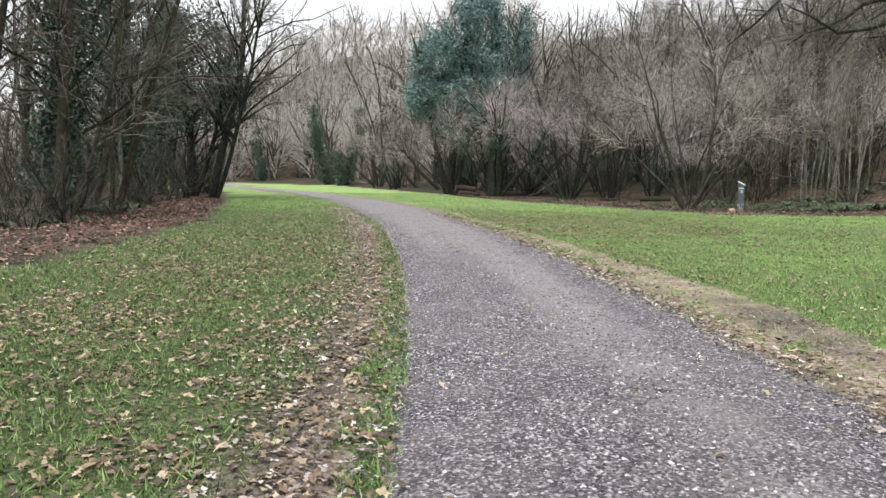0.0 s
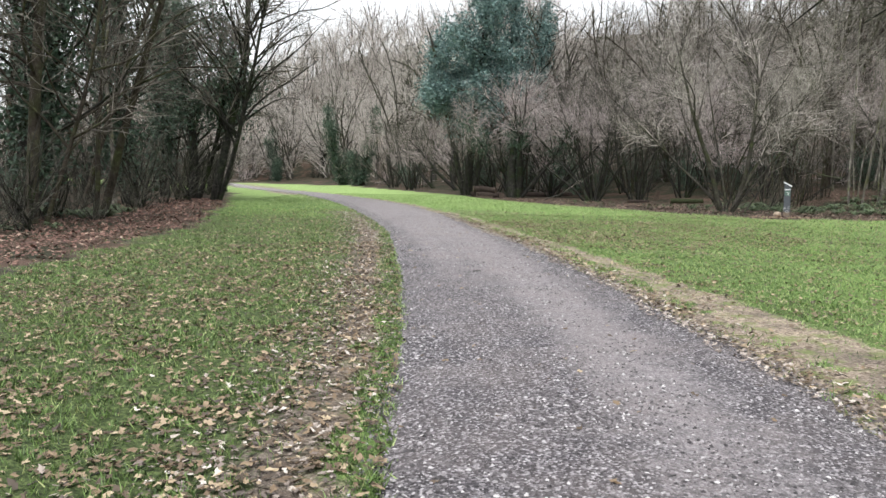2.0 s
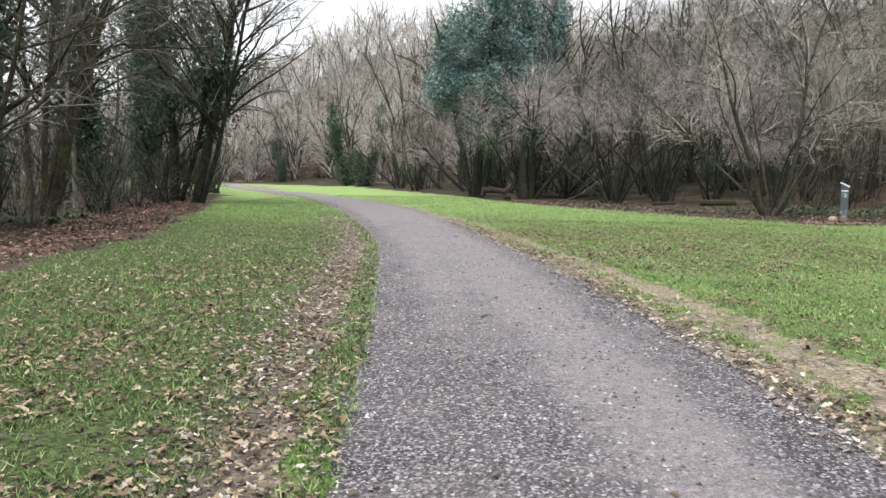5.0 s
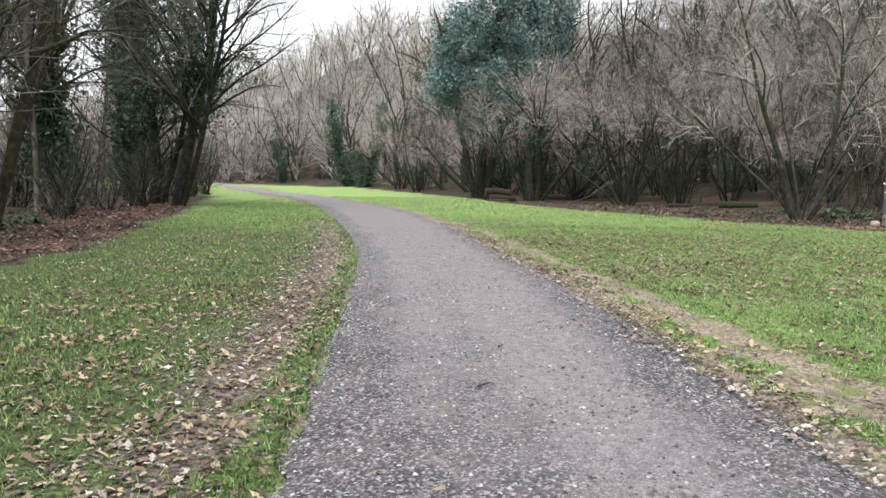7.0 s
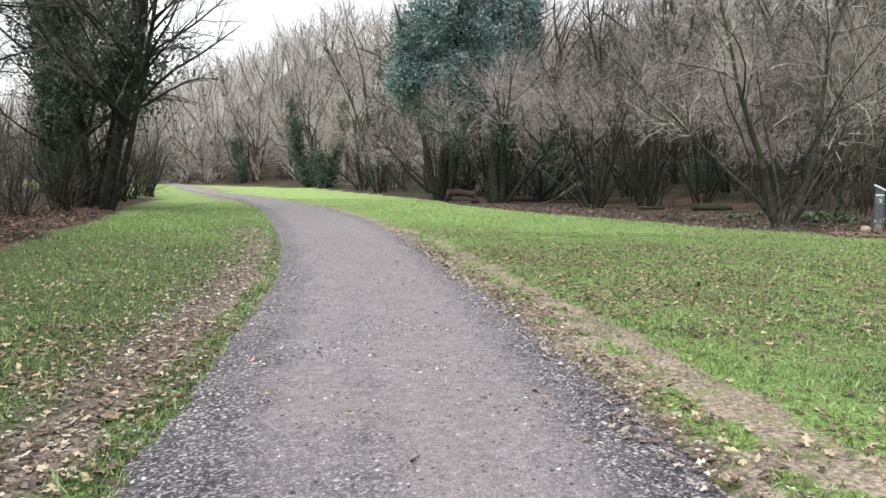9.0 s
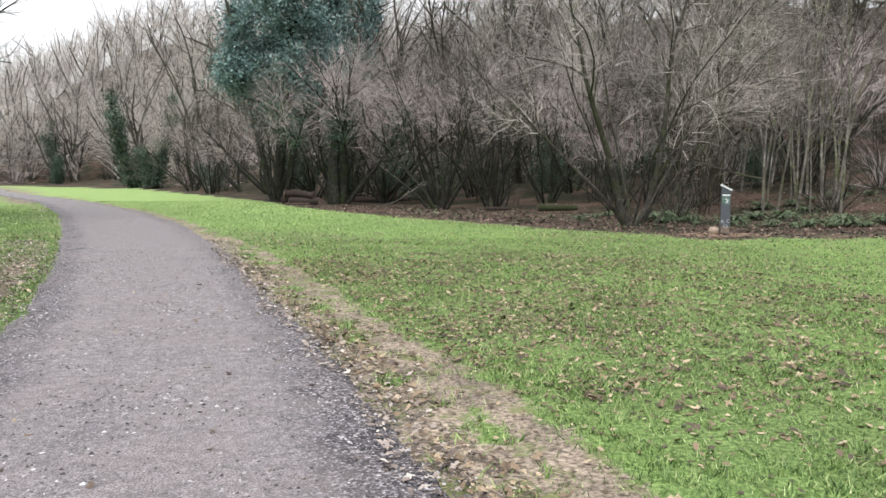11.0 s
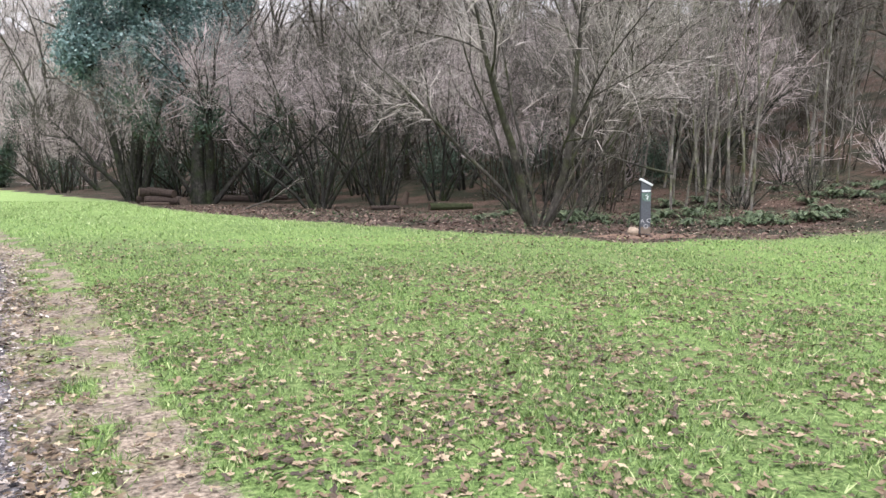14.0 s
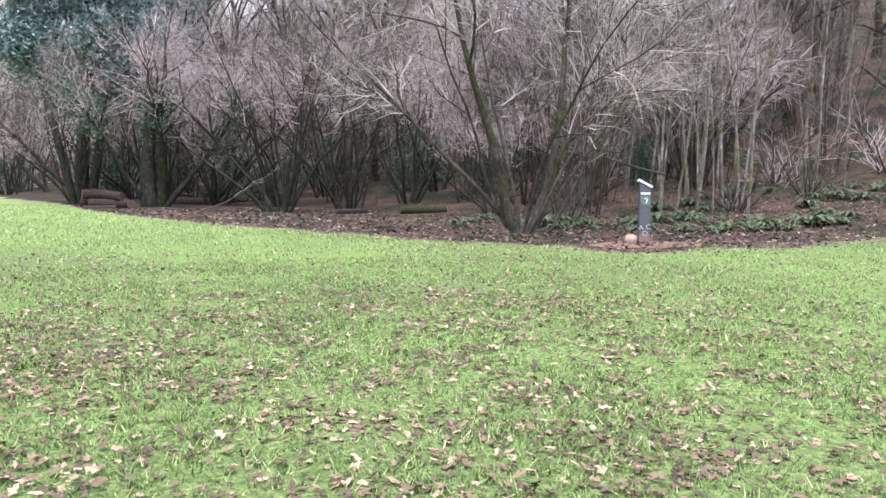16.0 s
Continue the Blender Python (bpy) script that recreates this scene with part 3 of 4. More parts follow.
for k, x, y, s, r in ((0, -20, 132, 1.5, 200), (1, -3.5, 102, 1.45, 130), (2, -7.5, 116, 1.5, 10), (0, 13, 74, 1.2, 70), (1, 4.5, 78, 1.25, 160), (2, -1.0, 93, 1.3, 250), (1, 16, 66, 1.15, 20), (2, 22, 62, 1.15, 110),
                      (1, -24, 163, 1.4, 20), (0, -36, 160, 1.3, 310)):
    repeat(talls[k], x, y, s, r)

fars = []
for k in range(4):
    fars.append(tree("hillside_tree", 50 + k, forked(rng, 3.6 + 0.6 * k, 0.22, 6, 8.6, 0.55),
                     FAR, M_BARK_BROWN, M_TWIG_GREY, "bare brown tree in the dense winter wood on the hillside", group="hillside wood", one=True))
tries = np.random.default_rng(77)
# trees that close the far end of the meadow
ends = [tree("far_tree", 56 + k, forked(rng, 2.2 + 0.5 * k, 0.24, 6, 9.6, 0.55), DISTANT, M_BARK_GREY, M_TWIG_HAZED, "bare tree in the far wood beyond the meadow, twigs paled with painted haze", group="far wood", one=True) for k in range(3)]
place(ends[0], -30, 170, 1.3)
place(ends[1], -48, 166, 1.3)
place(ends[2], -64, 168, 1.3)
spots = []
while len(spots) < 80:
    d, e = 10 + 58 * tries.random() ** 1.5, tries.uniform(-40, 140)
    x, y = 16 + 0.905 * d - 0.427 * e, 38 + 0.427 * d + 0.905 * e
    gap = 3.6 + d * 0.03
    bearing = math.degrees(math.atan2(x, y))
    if y > 36 and -32 < bearing < 46 and y < 185 and all((x - a) ** 2 + (y - b) ** 2 > gap * gap for a, b in spots):
        spots.append((x, y))
for i, (x, y) in enumerate(spots):
    s, r = tries.uniform(1.15, 1.55), tries.uniform(0, 360)
    if i < 4:
        place(fars[i], x, y, s, r)
    else:
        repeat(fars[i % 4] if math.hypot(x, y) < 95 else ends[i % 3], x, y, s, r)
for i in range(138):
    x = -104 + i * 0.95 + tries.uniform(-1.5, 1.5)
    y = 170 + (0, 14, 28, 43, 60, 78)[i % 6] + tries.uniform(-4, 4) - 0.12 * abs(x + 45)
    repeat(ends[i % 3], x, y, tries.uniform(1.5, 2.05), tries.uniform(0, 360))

# dark evergreen rising behind the edge
pine_spec = dict(TALL, kids=[24, 5, 4, 1], bare=[0.36, 0.2, 0.1, 0.1], len=[4.2, 1.5, 0.8, 0.4])
ivy_spec = dict(TALL, kids=[30, 4, 3, 1], bare=[0.26, 0.2, 0.1, 0.1], len=[4.0, 1.3, 0.8, 0.4], angle=[1.15, 0.75, 0.75, 0.75], wander=[0.05, 0.2, 0.2, 0.2, 0.2], up=[0.02, -0.02, 0, 0, 0], dome=(12.5, 4.6, 8.5), skirt=5.0)
evergreen = tree("evergreen_tree", 61, [((0.02, 0, 1), 20, 0.38, (0, 0, 0)), ((-0.12, 0.05, 1), 17, 0.22, (-0.3, 0.2, 0)), ((0.14, -0.05, 1), 18, 0.25, (0.4, 0, 0))], ivy_spec, M_BARK, M_TWIG_DARK,
                 "tall dark green evergreen tree above the bare wood", ivy=(42000, 0.12, 5.0, 22, 0.42, 2, M_EVERGREEN))
place(evergreen, 0.5, 64.5)
repeat(stools[1], 0.6, 61.8, 0.82, 75)
repeat(stools[0], 3.0, 71.0, 0.9, 75)
repeat(stools[2], 5.8, 70.0, 0.95, 200)
ivy_oak = tree("ivy_clad_tree", 68, forked(rng, 6.5, 0.42, 7, 11.5, 0.6), dict(TALL, kids=[7, 5, 4, 2], bare=[0.15, 0.2, 0.1, 0.0], len=[4.0, 2.0, 1.1, 0.7], wander=[0.16, 0.2, 0.2, 0.2, 0.2], rad=[0.10, 0.03, 0.016, 0.012]), M_BARK, M_TWIG_GREY,
               "tall bare oak with ivy climbing along its crooked limbs", ivy=(15000, 0.12, 5.0, 19, 0.34, 0, M_EVERGREEN), one=True)
place(ivy_oak, 6.2, 71.5, 1.05, 30)

# ivy-covered trees at the far end
ivy_pole = tree("ivy_clad_tree", 63, [((-0.12, 0, 1), 11.5, 0.28, (0, 0, 0)), ((0.14, 0.1, 1), 8, 0.16, (0.35, 0, 0)), ((-0.35, 0.1, 1), 4, 0.12, (-0.2, 0, 0))], FAR, M_BARK, M_TWIG_GREY,
                "bare tree with its trunk thickly wrapped in ivy", ivy=(6500, 0.13, 0.2, 9.8, 0.42, 0, M_IVY), group="ivy-wrapped trees")
place(ivy_pole, -14.3, 110.5, 1.1, 0)
repeat(ivy_pole, -17.6, 114.5, 1.15, 215)
repeat(ivy_pole, -38, 158, 1.1, 120)
oak = tree("field_tree", 66, forked(rng, 3.2, 0.45, 6, 8.0, 0.7), dict(TALL, kids=[6, 5, 4, 3], bare=[0.15, 0.2, 0.1, 0.0], len=[3.6, 2.0, 1.1, 0.75]), M_BARK, M_TWIG_HAZED, "bare tree with a stout trunk standing in the meadow grass", one=True)
place(oak, -27.5, 155, 1.25, 40)

# birch clump and slender poles by the marker post
birch = tree("birch_clump", 71, fan(rng, 6, 0.09, 10.5, 0.06, 1.4), POLE, M_BIRCH, M_TWIG_GREY, "clump of slender pale mottled birch stems", group="birch clumps")
place(birch, 20.6, 42.6)
repeat(birch, 23.6, 44.0, 0.9, 100)
repeat(birch, 21.8, 41.0, 0.95, 60)
repeat(birch, 28.2, 43.2, 0.95, 220)
repeat(birch, 23.0, 48.5, 1.1, 330)
poles = tree("sapling_clump", 73, fan(rng, 12, 0.2, 7.0, 0.04, 1.6), POLE, M_BARK_BROWN, M_TWIG_BROWN, "thicket of thin dark leafless saplings", category="sapling", group="sapling thickets")
place(poles, 17.6, 43.8)
for x, y, s, r in ((6, 66, 1.2, 30), (10.5, 65, 1.2, 80), (14, 66, 1.2, 150), (18, 63, 1.2, 10), (2, 74, 1.2, 60), (20, 46.5, 1, 200), (26, 47, 1.1, 300), (22.5, 56, 1.2, 90),
                   (31, 45, 1.0, 20), (12.5, 57.5, 1, 220), (17, 52, 1, 260), (-5, 92, 1.2, 10), (29, 52, 1.2, 45), (35, 50, 1.2, 145), (-9, 104, 1.2, 245), (5, 71, 1.2, 270)):
    repeat(poles, x, y, s, r)
shrubs = [tree("shrub", 80 + k, fan(rng, 13, 0.75, 2.7, 0.028, 0.4), SHRUB, M_BARK, (M_TWIG_PINK, M_TWIG_DARK)[k], "low tangle of bare twiggy undergrowth", category="shrub", group="undergrowth") for k in range(2)]
place(shrubs[0], -6.2, 99, 1.5)
place(shrubs[1], 15.6, 41.5, 0.8)
for k, x, y, s, r in ((0, -10.5, 110, 1.4, 30), (0, -0.5, 95, 1.2, 60), (1, 22, 41, 0.8, 80), (1, 25.5, 41.2, 0.8, 190), (0, 27, 44, 1.1, 10), (0, 32, 43, 1.2, 260), (1, 19, 46, 1.1, 300),
                      (0, -18, 131, 1.5, 0), (1, -30, 160, 1.8, 40), (0, -45, 160, 1.9, 70), (1, -60, 158, 1.8, 170), (0, -75, 155, 1.8, 200), (0, -52, 162, 2, 120), (1, -22, 152, 1.7, 10),
                      (0, 7.5, 68, 1.3, 50), (1, 13.5, 60, 1.2, 200), (1, 20.5, 58, 1.3, 240), (0, 17, 68, 1.5, 110), (0, 24, 52, 1.3, 110)):
    repeat(shrubs[k], x, y, s, r)

thickets = [tree("thicket", 75 + k, fan(rng, 9, 0.3, 5.0 + k, 0.035, 1.0), THICKET, M_BARK_BROWN, M_TWIG_BROWN, "tangled thicket of thin leafless stems inside the wood", category="thicket", group="wood thickets") for k in range(2)]
place(thickets[0], 10, 60)
place(thickets[1], 27, 50)
tk = np.random.default_rng(91)
taken = []
while len(taken) < 40:
    d, e = 11.0 + 32 * tk.random() ** 1.3, tk.uniform(-32, 105)
    x, y = 16 + 0.905 * d - 0.427 * e, 38 + 0.427 * d + 0.905 * e
    if y > along(XRW, x) + 7 and math.hypot(x - 12.5, y - 38.3) > 6 and all((x - a) ** 2 + (y - g) ** 2 > 7 for a, g in taken):
        taken.append((x, y))
for i, (x, y) in enumerate(taken):
    repeat(thickets[i % 2], x, y, tk.uniform(0.8, 1.3), tk.uniform(0, 360))
for x, y, s, r in ((30, 50, 0.9, 10), (36, 52, 1, 100), (42, 56, 1, 200), (38, 46, 0.9, 50), (45, 48, 0.95, 250), (33, 58, 1, 300), (50, 58, 1.1, 30), (27, 56, 0.95, 70), (55, 66, 1.1, 0), (40, 66, 1.1, 140), (47, 74, 1.1, 220)):
    repeat(fars[int(r) % 4], x, y, s * 1.45, r)

# dark evergreen bushes under the bare trees
bush = tree("evergreen_bush", 78, fan(rng, 8, 0.45, 2.6, 0.03, 0.4), dict(SHRUB, kids=[4, 2, 2]), M_BARK, M_TWIG_DARK, "dark evergreen bush in the shade under bare trees", category="bush",
            ivy=(1900, 0.075, 0.3, 3.2, 0.4, 0, M_IVY), group="evergreen bushes")
place(bush, 7.4, 63.5, 0.9)
for x, y, s, r in ((11.2, 63.5, 0.7, 40), (16.4, 58.5, 0.9, 10), (18.6, 54.2, 0.7, 200), (9.5, 63, 1.1, 60), (14.2, 64.5, 1.1, 310), (4.8, 68.5, 1.1, 20), (24.4, 49.5, 0.7, 70),
                   (19, 62, 1.2, 230), (2, 74, 1.2, 250), (26.5, 52.5, 0.9, 10), (1.5, 89, 1.1, 0), (-6, 94, 1.2, 80), (24, 60, 1.2, 140), (8.6, 72, 1.3, 100)):
    repeat(bush, x, y, s, r)

# wood beside the meadow on the other side of the path
left_a = tree("woodland_tree", 90, [((0.34, 0.0, 1), 13, 0.16, (0, 0, 0)), ((0.05, 0.3, 1), 12, 0.10, (-0.3, 0.2, 0))], dict(TALL, kids=[16, 6, 5, 3], rad=[0.045, 0.022, 0.012, 0.009], len=[3.6, 1.9, 1.0, 0.6]), M_BARK_BROWN, M_TWIG_BROWN,
              "slim brown tree leaning out from the shady wood", group="shady wood")
left_b = tree("ivy_clad_tree", 91, [((0.03, 0.02, 1), 14, 0.34, (0, 0, 0)), ((0.2, -0.1, 1), 11, 0.14, (0.3, 0, 0))], TALL, M_BARK, M_TWIG_BROWN,
              "tall tree with its trunk wrapped in dark ivy", ivy=(11000, 0.10, 1.2, 14, 0.42, 0, M_IVY), group="shady wood")
left_c = tree("woodland_tree", 92, [((0.12, 0.05, 1), 13, 0.2, (0, 0, 0)), ((0.3, 0.2, 1), 9, 0.08, (0.3, 0.2, 0))], dict(TALL, kids=[15, 6, 5, 3], rad=[0.06, 0.025, 0.013, 0.009]), M_BARK_BROWN, M_TWIG_BROWN, "dark leafless tree in the shady wood", group="shady wood")
place(left_a, -12.6, 29.2, 1.0, 0)
place(left_b, -13.9, 26.6, 1.0, 40)
place(left_c, -12.6, 24.8, 1.0, 0)
for ob, x, y, s, r in ((left_a, -16.2, 35, 0.9, 20), (left_c, -18.8, 34, 1.0, 60), (left_a, -15.4, 24.5, 1.0, -20), (left_b, -15.0, 37.3, 1.05, 200), 
                       (left_b, -18.5, 50, 1.0, 300), (left_a, -17.2, 48.5, 0.8, -10), 
                       (left_a, -22, 56, 0.9, 0), (left_b, -24, 62, 0.9, 30), (left_c, -30, 55, 1.1, 230), 
                       (left_a, -36, 62, 1.1, 100), (left_c, -31, 72, 1.0, 45), (left_c, -20, 21, 1.0, 0), (left_c, -40, 75, 1.1, 130), 
                       (left_c, -46, 90, 1.1, 20), ):
    repeat(ob, x, y, s, r)
holly = tree("ivy_laden_tree", 97, [((0.05, 0, 1), 10.5, 0.3, (0, 0, 0)), ((0.25, -0.1, 1), 9, 0.16, (0.3, 0, 0))], dict(pine_spec, kids=[18, 4, 3, 1], bare=[0.2, 0.2, 0.1, 0.1], len=[3.2, 1.2, 0.5, 0.3]), M_BARK, M_TWIG_DARK,
             "tree buried in dense dark evergreen foliage", ivy=(15000, 0.095, 4.2, 12, 0.5, 2, M_IVY))
place(holly, -15.2, 45.5)
reach = tree("woodland_tree", 98, [((0.3, -0.1, 1), 12, 0.22, (0, 0, 0)), ((0.5, -0.2, 1), 10, 0.12, (0.2, 0, 0))], dict(TALL, len=[5.0, 2.2, 1.0, 0.6], angle=[0.75, 0.75, 0.75, 0.75], rad=[0.07, 0.03, 0.015, 0.01], up=[0.03, 0.04, 0.03, 0.03, 0.03], kids=[22, 9, 6, 3], skirt=3.2), M_BARK, M_TWIG_BROWN,
             "dark leafless tree with long branches reaching over the grass", group="shady wood")
place(reach, -13.2, 43.2, 1.18, 0)
pale = tree("pale_tree", 99, [((0.03, 0, 1), 13, 0.11, (0, 0, 0))], dict(POLE, kids=[16, 6], len=[2.2, 1.0], bare=[0.45, 0.1]), M_BIRCH, M_TWIG_DARK, "slim pale-barked tree at the front of the shady wood")
place(pale, -15.0, 35.4)
arch = dict(SHRUB, kids=[5, 4, 4], up=[0.0, 0.04, 0.03, 0.02], len=[1.6, 0.9, 0.45])
archer = tree("shrub", 95, [(((0.2 + 0.5 * rng.random()) * (1 if i % 3 else -0.5), rng.uniform(-0.6, 0.5), 1), rng.uniform(3.0, 5.4), rng.uniform(0.025, 0.055), (rng.uniform(-0.5, 0.5), rng.uniform(-0.5, 0.5), 0)) for i in range(16)],
              arch, M_BARK, M_TWIG_DARK, "arching bare shrub leaning from the shady wood over the grass", category="shrub", group="arching shrubs")
place(archer, -19.0, 62.5, 1.0, 0)
for x, y, s, r in ((-20.5, 49, 1.0, 0), (-22, 53.5, 1.0, 60), (-24.5, 57, 1.1, 120), (-22, 61, 0.9, 200), (-25, 51, 1.1, 250), (-23, 45, 1.0, 20), (-21.5, 36, 1.0, 80), (-24, 34, 1.1, 150), (-28, 60, 1.2, 10), (-27, 66, 1.0, 90)):
    repeat(thickets[0], x, y, s, r)
for x, y, s, r in ((-18.2, 57.5, 1.0, 20), (-16.8, 53, 0.9, -20), (-15.8, 47.5, 0.9, 10), (-14.6, 42.5, 0.8, -30), (-14.0, 35.2, 0.8, 15), (-13.8, 28, 0.7, 40), (-20.5, 66, 1.0, -10), (-11.6, 22.5, 0.7, 0), (-14.2, 20.5, 0.8, 90),
                   (-17.5, 31, 0.9, 200), (-18.5, 40, 1.0, 120), (-21, 45, 1.0, 60)):
    repeat(archer, x, y, s, r)
for k, x, y, s, r in ((1, -13.1, 33.5, 0.55, 0), (1, -11.8, 27.2, 0.45, 90), (1, -14.6, 31, 0.7, 200), (1, -14.2, 39, 0.6, 120), (1, -11.2, 20.5, 0.5, 30), (1, -16, 41, 0.8, 10), (1, -13, 22.5, 0.7, 300), (1, -19.5, 58, 0.9, 50)):
    repeat(shrubs[k], x, y, s, r)


# ---- marker post, boulder, logs ----
def box(bm, cx, cy, cz, sx, sy, sz, turn=None):
    m = Matrix.Translation((cx, cy, cz)) @ (turn or Matrix.Identity(4)) @ Matrix.Diagonal((sx, sy, sz, 1))
    return bmesh.ops.create_cube(bm, size=1.0, matrix=m)["verts"]


def bevelled(bm, w=0.01):
    bmesh.ops.bevel(bm, geom=bm.edges[:], offset=w, segments=2, affect="EDGES", profile=0.6)
    return bm


def plain(name, colour, rough=0.6, spread=0.25, scale=20.0):
    m, nt, bs = nodes_of(name)
    n = noise_tex(nt, scale, 5, 0.7)
    lo, hi = tuple(c * (1 - spread) for c in colour), tuple(min(1, c * (1 + spread)) for c in colour)
    nt.links.new(ramp(nt, n, [(0.3, lo), (0.7, hi)]), bs.inputs["Base Color"])
    bs.inputs["Roughness"].default_value = rough
    if rough > 0.8:
        bs.inputs["Specular IOR Level"].default_value = 0.15
    bump(nt, bs, n, 0.25 if rough < 0.8 else 0.7, 0.01 if rough < 0.8 else 0.03)
    return m


M_SLATE = plain("weathered_dark_post", (0.075, 0.085, 0.10), 0.6, 0.35)
M_WHITE = plain("white_panel", (0.72, 0.74, 0.76), 0.4, 0.08)
M_MUD = plain("mud_splash", (0.20, 0.16, 0.125), 0.9, 0.3)
M_PICTURE = plain("faded_green_picture", (0.12, 0.19, 0.16), 0.5, 0.7, 14.0)
M_SCRATCH = plain("pale_scratches", (0.42, 0.43, 0.44), 0.7, 0.3, 30.0)
M_BOULDER = plain("boulder_stone", (0.36, 0.29, 0.22), 0.85, 0.35, 9.0)
M_CUT = plain("sawn_wood", (0.11, 0.084, 0.066), 0.85, 0.4, 30.0)
M_MOSS = plain("mossy_bark", (0.035, 0.042, 0.02), 0.95, 0.5, 12.0)
M_LOG = plain("old_log_bark", (0.05, 0.038, 0.032), 0.95, 0.5, 12.0)
M_DIRT = plain("trodden_dirt", (0.20, 0.135, 0.10), 0.95, 0.3, 8.0)

post = new("marker_post")
bm = bmesh.new()
vs = box(bm, 0, 0, 0.60, 0.24, 0.15, 1.6)
for v in vs:
    if v.co.z > 1:
        v.co.z += -0.16 * v.co.x / 0.27
bevelled(bm, 0.008)
part("body", bm, M_SLATE, post)
bm = bmesh.new()
box(bm, 0.0, 0, 1.435, 0.34, 0.21, 0.055, Matrix.Rotation(radians(30), 4, "Y"))
bevelled(bm, 0.006)
part("cap", bm, M_WHITE, post, "sloping white cap")
bm = bmesh.new()
box(bm, 0.0, -0.08, 1.20, 0.21, 0.014, 0.05)
bevelled(bm, 0.003)
part("header_strip", bm, M_WHITE, post, "white strip")
bm = bmesh.new()
box(bm, 0.0, -0.079, 1.04, 0.2, 0.01, 0.22)
bevelled(bm, 0.002)
picture = part("picture_panel", bm, M_PICTURE, post, "faded green and white picture")
bm = bmesh.new()
box(bm, 0.03, -0.087, 1.02, 0.03, 0.006, 0.1, Matrix.Rotation(0.3, 4, "Y"))
box(bm, 0.0, -0.087, 1.08, 0.06, 0.006, 0.02, Matrix.Rotation(-0.5, 4, "Y"))
part("picture_mark", bm, M_WHITE, picture, "pale marks")
bm = bmesh.new()
box(bm, 0, -0.0775, 0.13, 0.232, 0.006, 0.2)
bevelled(bm, 0.002)
part("mud_band", bm, M_MUD, post, "brown mud splashed on the foot")
for ch, cx, cz, tilt in (("A", -0.075, 0.33, 0.1), ("C", 0.075, 0.35, -0.1), ("O", 0.01, 0.19, 0.0)):
    cu = bpy.data.curves.new("letter", "FONT")
    cu.body, cu.size, cu.extrude, cu.align_x = ch, 0.16, 0.002, "CENTER"
    tmp = new("letter_curve", cu)
    me = bpy.data.meshes.new_from_object(tmp.evaluated_get(bpy.context.evaluated_depsgraph_get()))
    bpy.data.objects.remove(tmp)
    me.materials.clear()
    me.materials.append(M_SCRATCH)
    lt = new("letter", me)
    lt.parent = post
    lt.matrix_basis = pose(cx, -0.084, cz, 90, 0, 0) @ pose(0, 0, 0, 0, 0, math.degrees(tilt) * 0.5)
post.matrix_basis = pose(13.72, 35.1, float(ground(13.72, 35.1)), 0, 0, -24) @ Matrix.Diagonal((1.05, 1.05, 0.955, 1))
tagged(post, "dark grey waymarker post with sloping white cap and scratched letters", "marker post")


def rounded_rock(name, seed, sx, sy, sz, material):
    bm = bmesh.new()
    bmesh.ops.create_icosphere(bm, subdivisions=3, radius=1.0)
    off = Vector((seed * 3.1, seed * 1.7, 0))
    for v in bm.verts:
        k = 1 + 0.28 * noise.noise(v.co * 1.3 + off) + 0.08 * noise.noise(v.co * 4 + off)
        v.co = Vector((v.co.x * sx * k, v.co.y * sy * k, v.co.z * sz * k))
    me = bpy.data.meshes.new(name)
    bm.to_mesh(me)
    bm.free()
    me.polygons.foreach_set("use_smooth", np.full(len(me.polygons), True))
    me.materials.append(material)
    return new(name, me)


boulder = rounded_rock("boulder", 4, 0.17, 0.14, 0.15, M_BOULDER)
boulder.matrix_basis = pose(13.3, 35.0, float(ground(13.3, 35.0)) + 0.09, 0, 0, 30)
tagged(boulder, "small rounded tan boulder beside the marker post", "boulder")
bm = bmesh.new()
bmesh.ops.create_circle(bm, cap_ends=True, segments=40, radius=1.0)
for v in bm.verts:
    k = 1 + 0.2 * noise.noise(v.co * 2)
    v.co = Vector((v.co.x * 1.5 * k, v.co.y * 0.75 * k, 0))
bmesh.ops.triangulate(bm, faces=bm.faces)
dirt = part("worn_earth", bm, M_DIRT, None, "")
dirt.matrix_basis = pose(13.55, 34.75, float(ground(13.55, 34.75)) + 0.012, 0.88, 0, 0)
tagged(dirt, "patch of trodden bare earth round the post", "bare earth", kind="structure")


def log(name, length, r, seed, label, material=None, group="", moss=False):
    root = new(name)
    bm = bmesh.new()
    bmesh.ops.create_cone(bm, cap_ends=False, segments=12, radius1=r, radius2=r * 0.92, depth=length)
    bmesh.ops.subdivide_edges(bm, edges=[e for e in bm.edges if abs(e.verts[0].co.z - e.verts[1].co.z) > 0.1], cuts=4)
    for v in bm.verts:
        k = 1 + 0.1 * noise.noise(Vector((v.co.x * 2, v.co.y * 4, v.co.z * 1.5 + seed)))
        v.co.x, v.co.y = v.co.x * k, v.co.y * k
    part("bark", bm, material or M_LOG, root)
    for s in (-1, 1):
        bm = bmesh.new()
        bmesh.ops.create_cone(bm, cap_ends=True, segments=12, radius1=r * 0.93, radius2=r * 0.9, depth=0.02, matrix=Matrix.Translation((0, 0, s * (length / 2 - 0.005))))
        part("cut_end", bm, M_CUT, root, "sawn end grain")
    return tagged(root, label, "log", group)


def lay(ob, x, y, h, turn, tip=0.0):
    ob.matrix_basis = pose(x, y, float(ground(x, y)) + h, 90 + tip, 0, turn)
    return ob


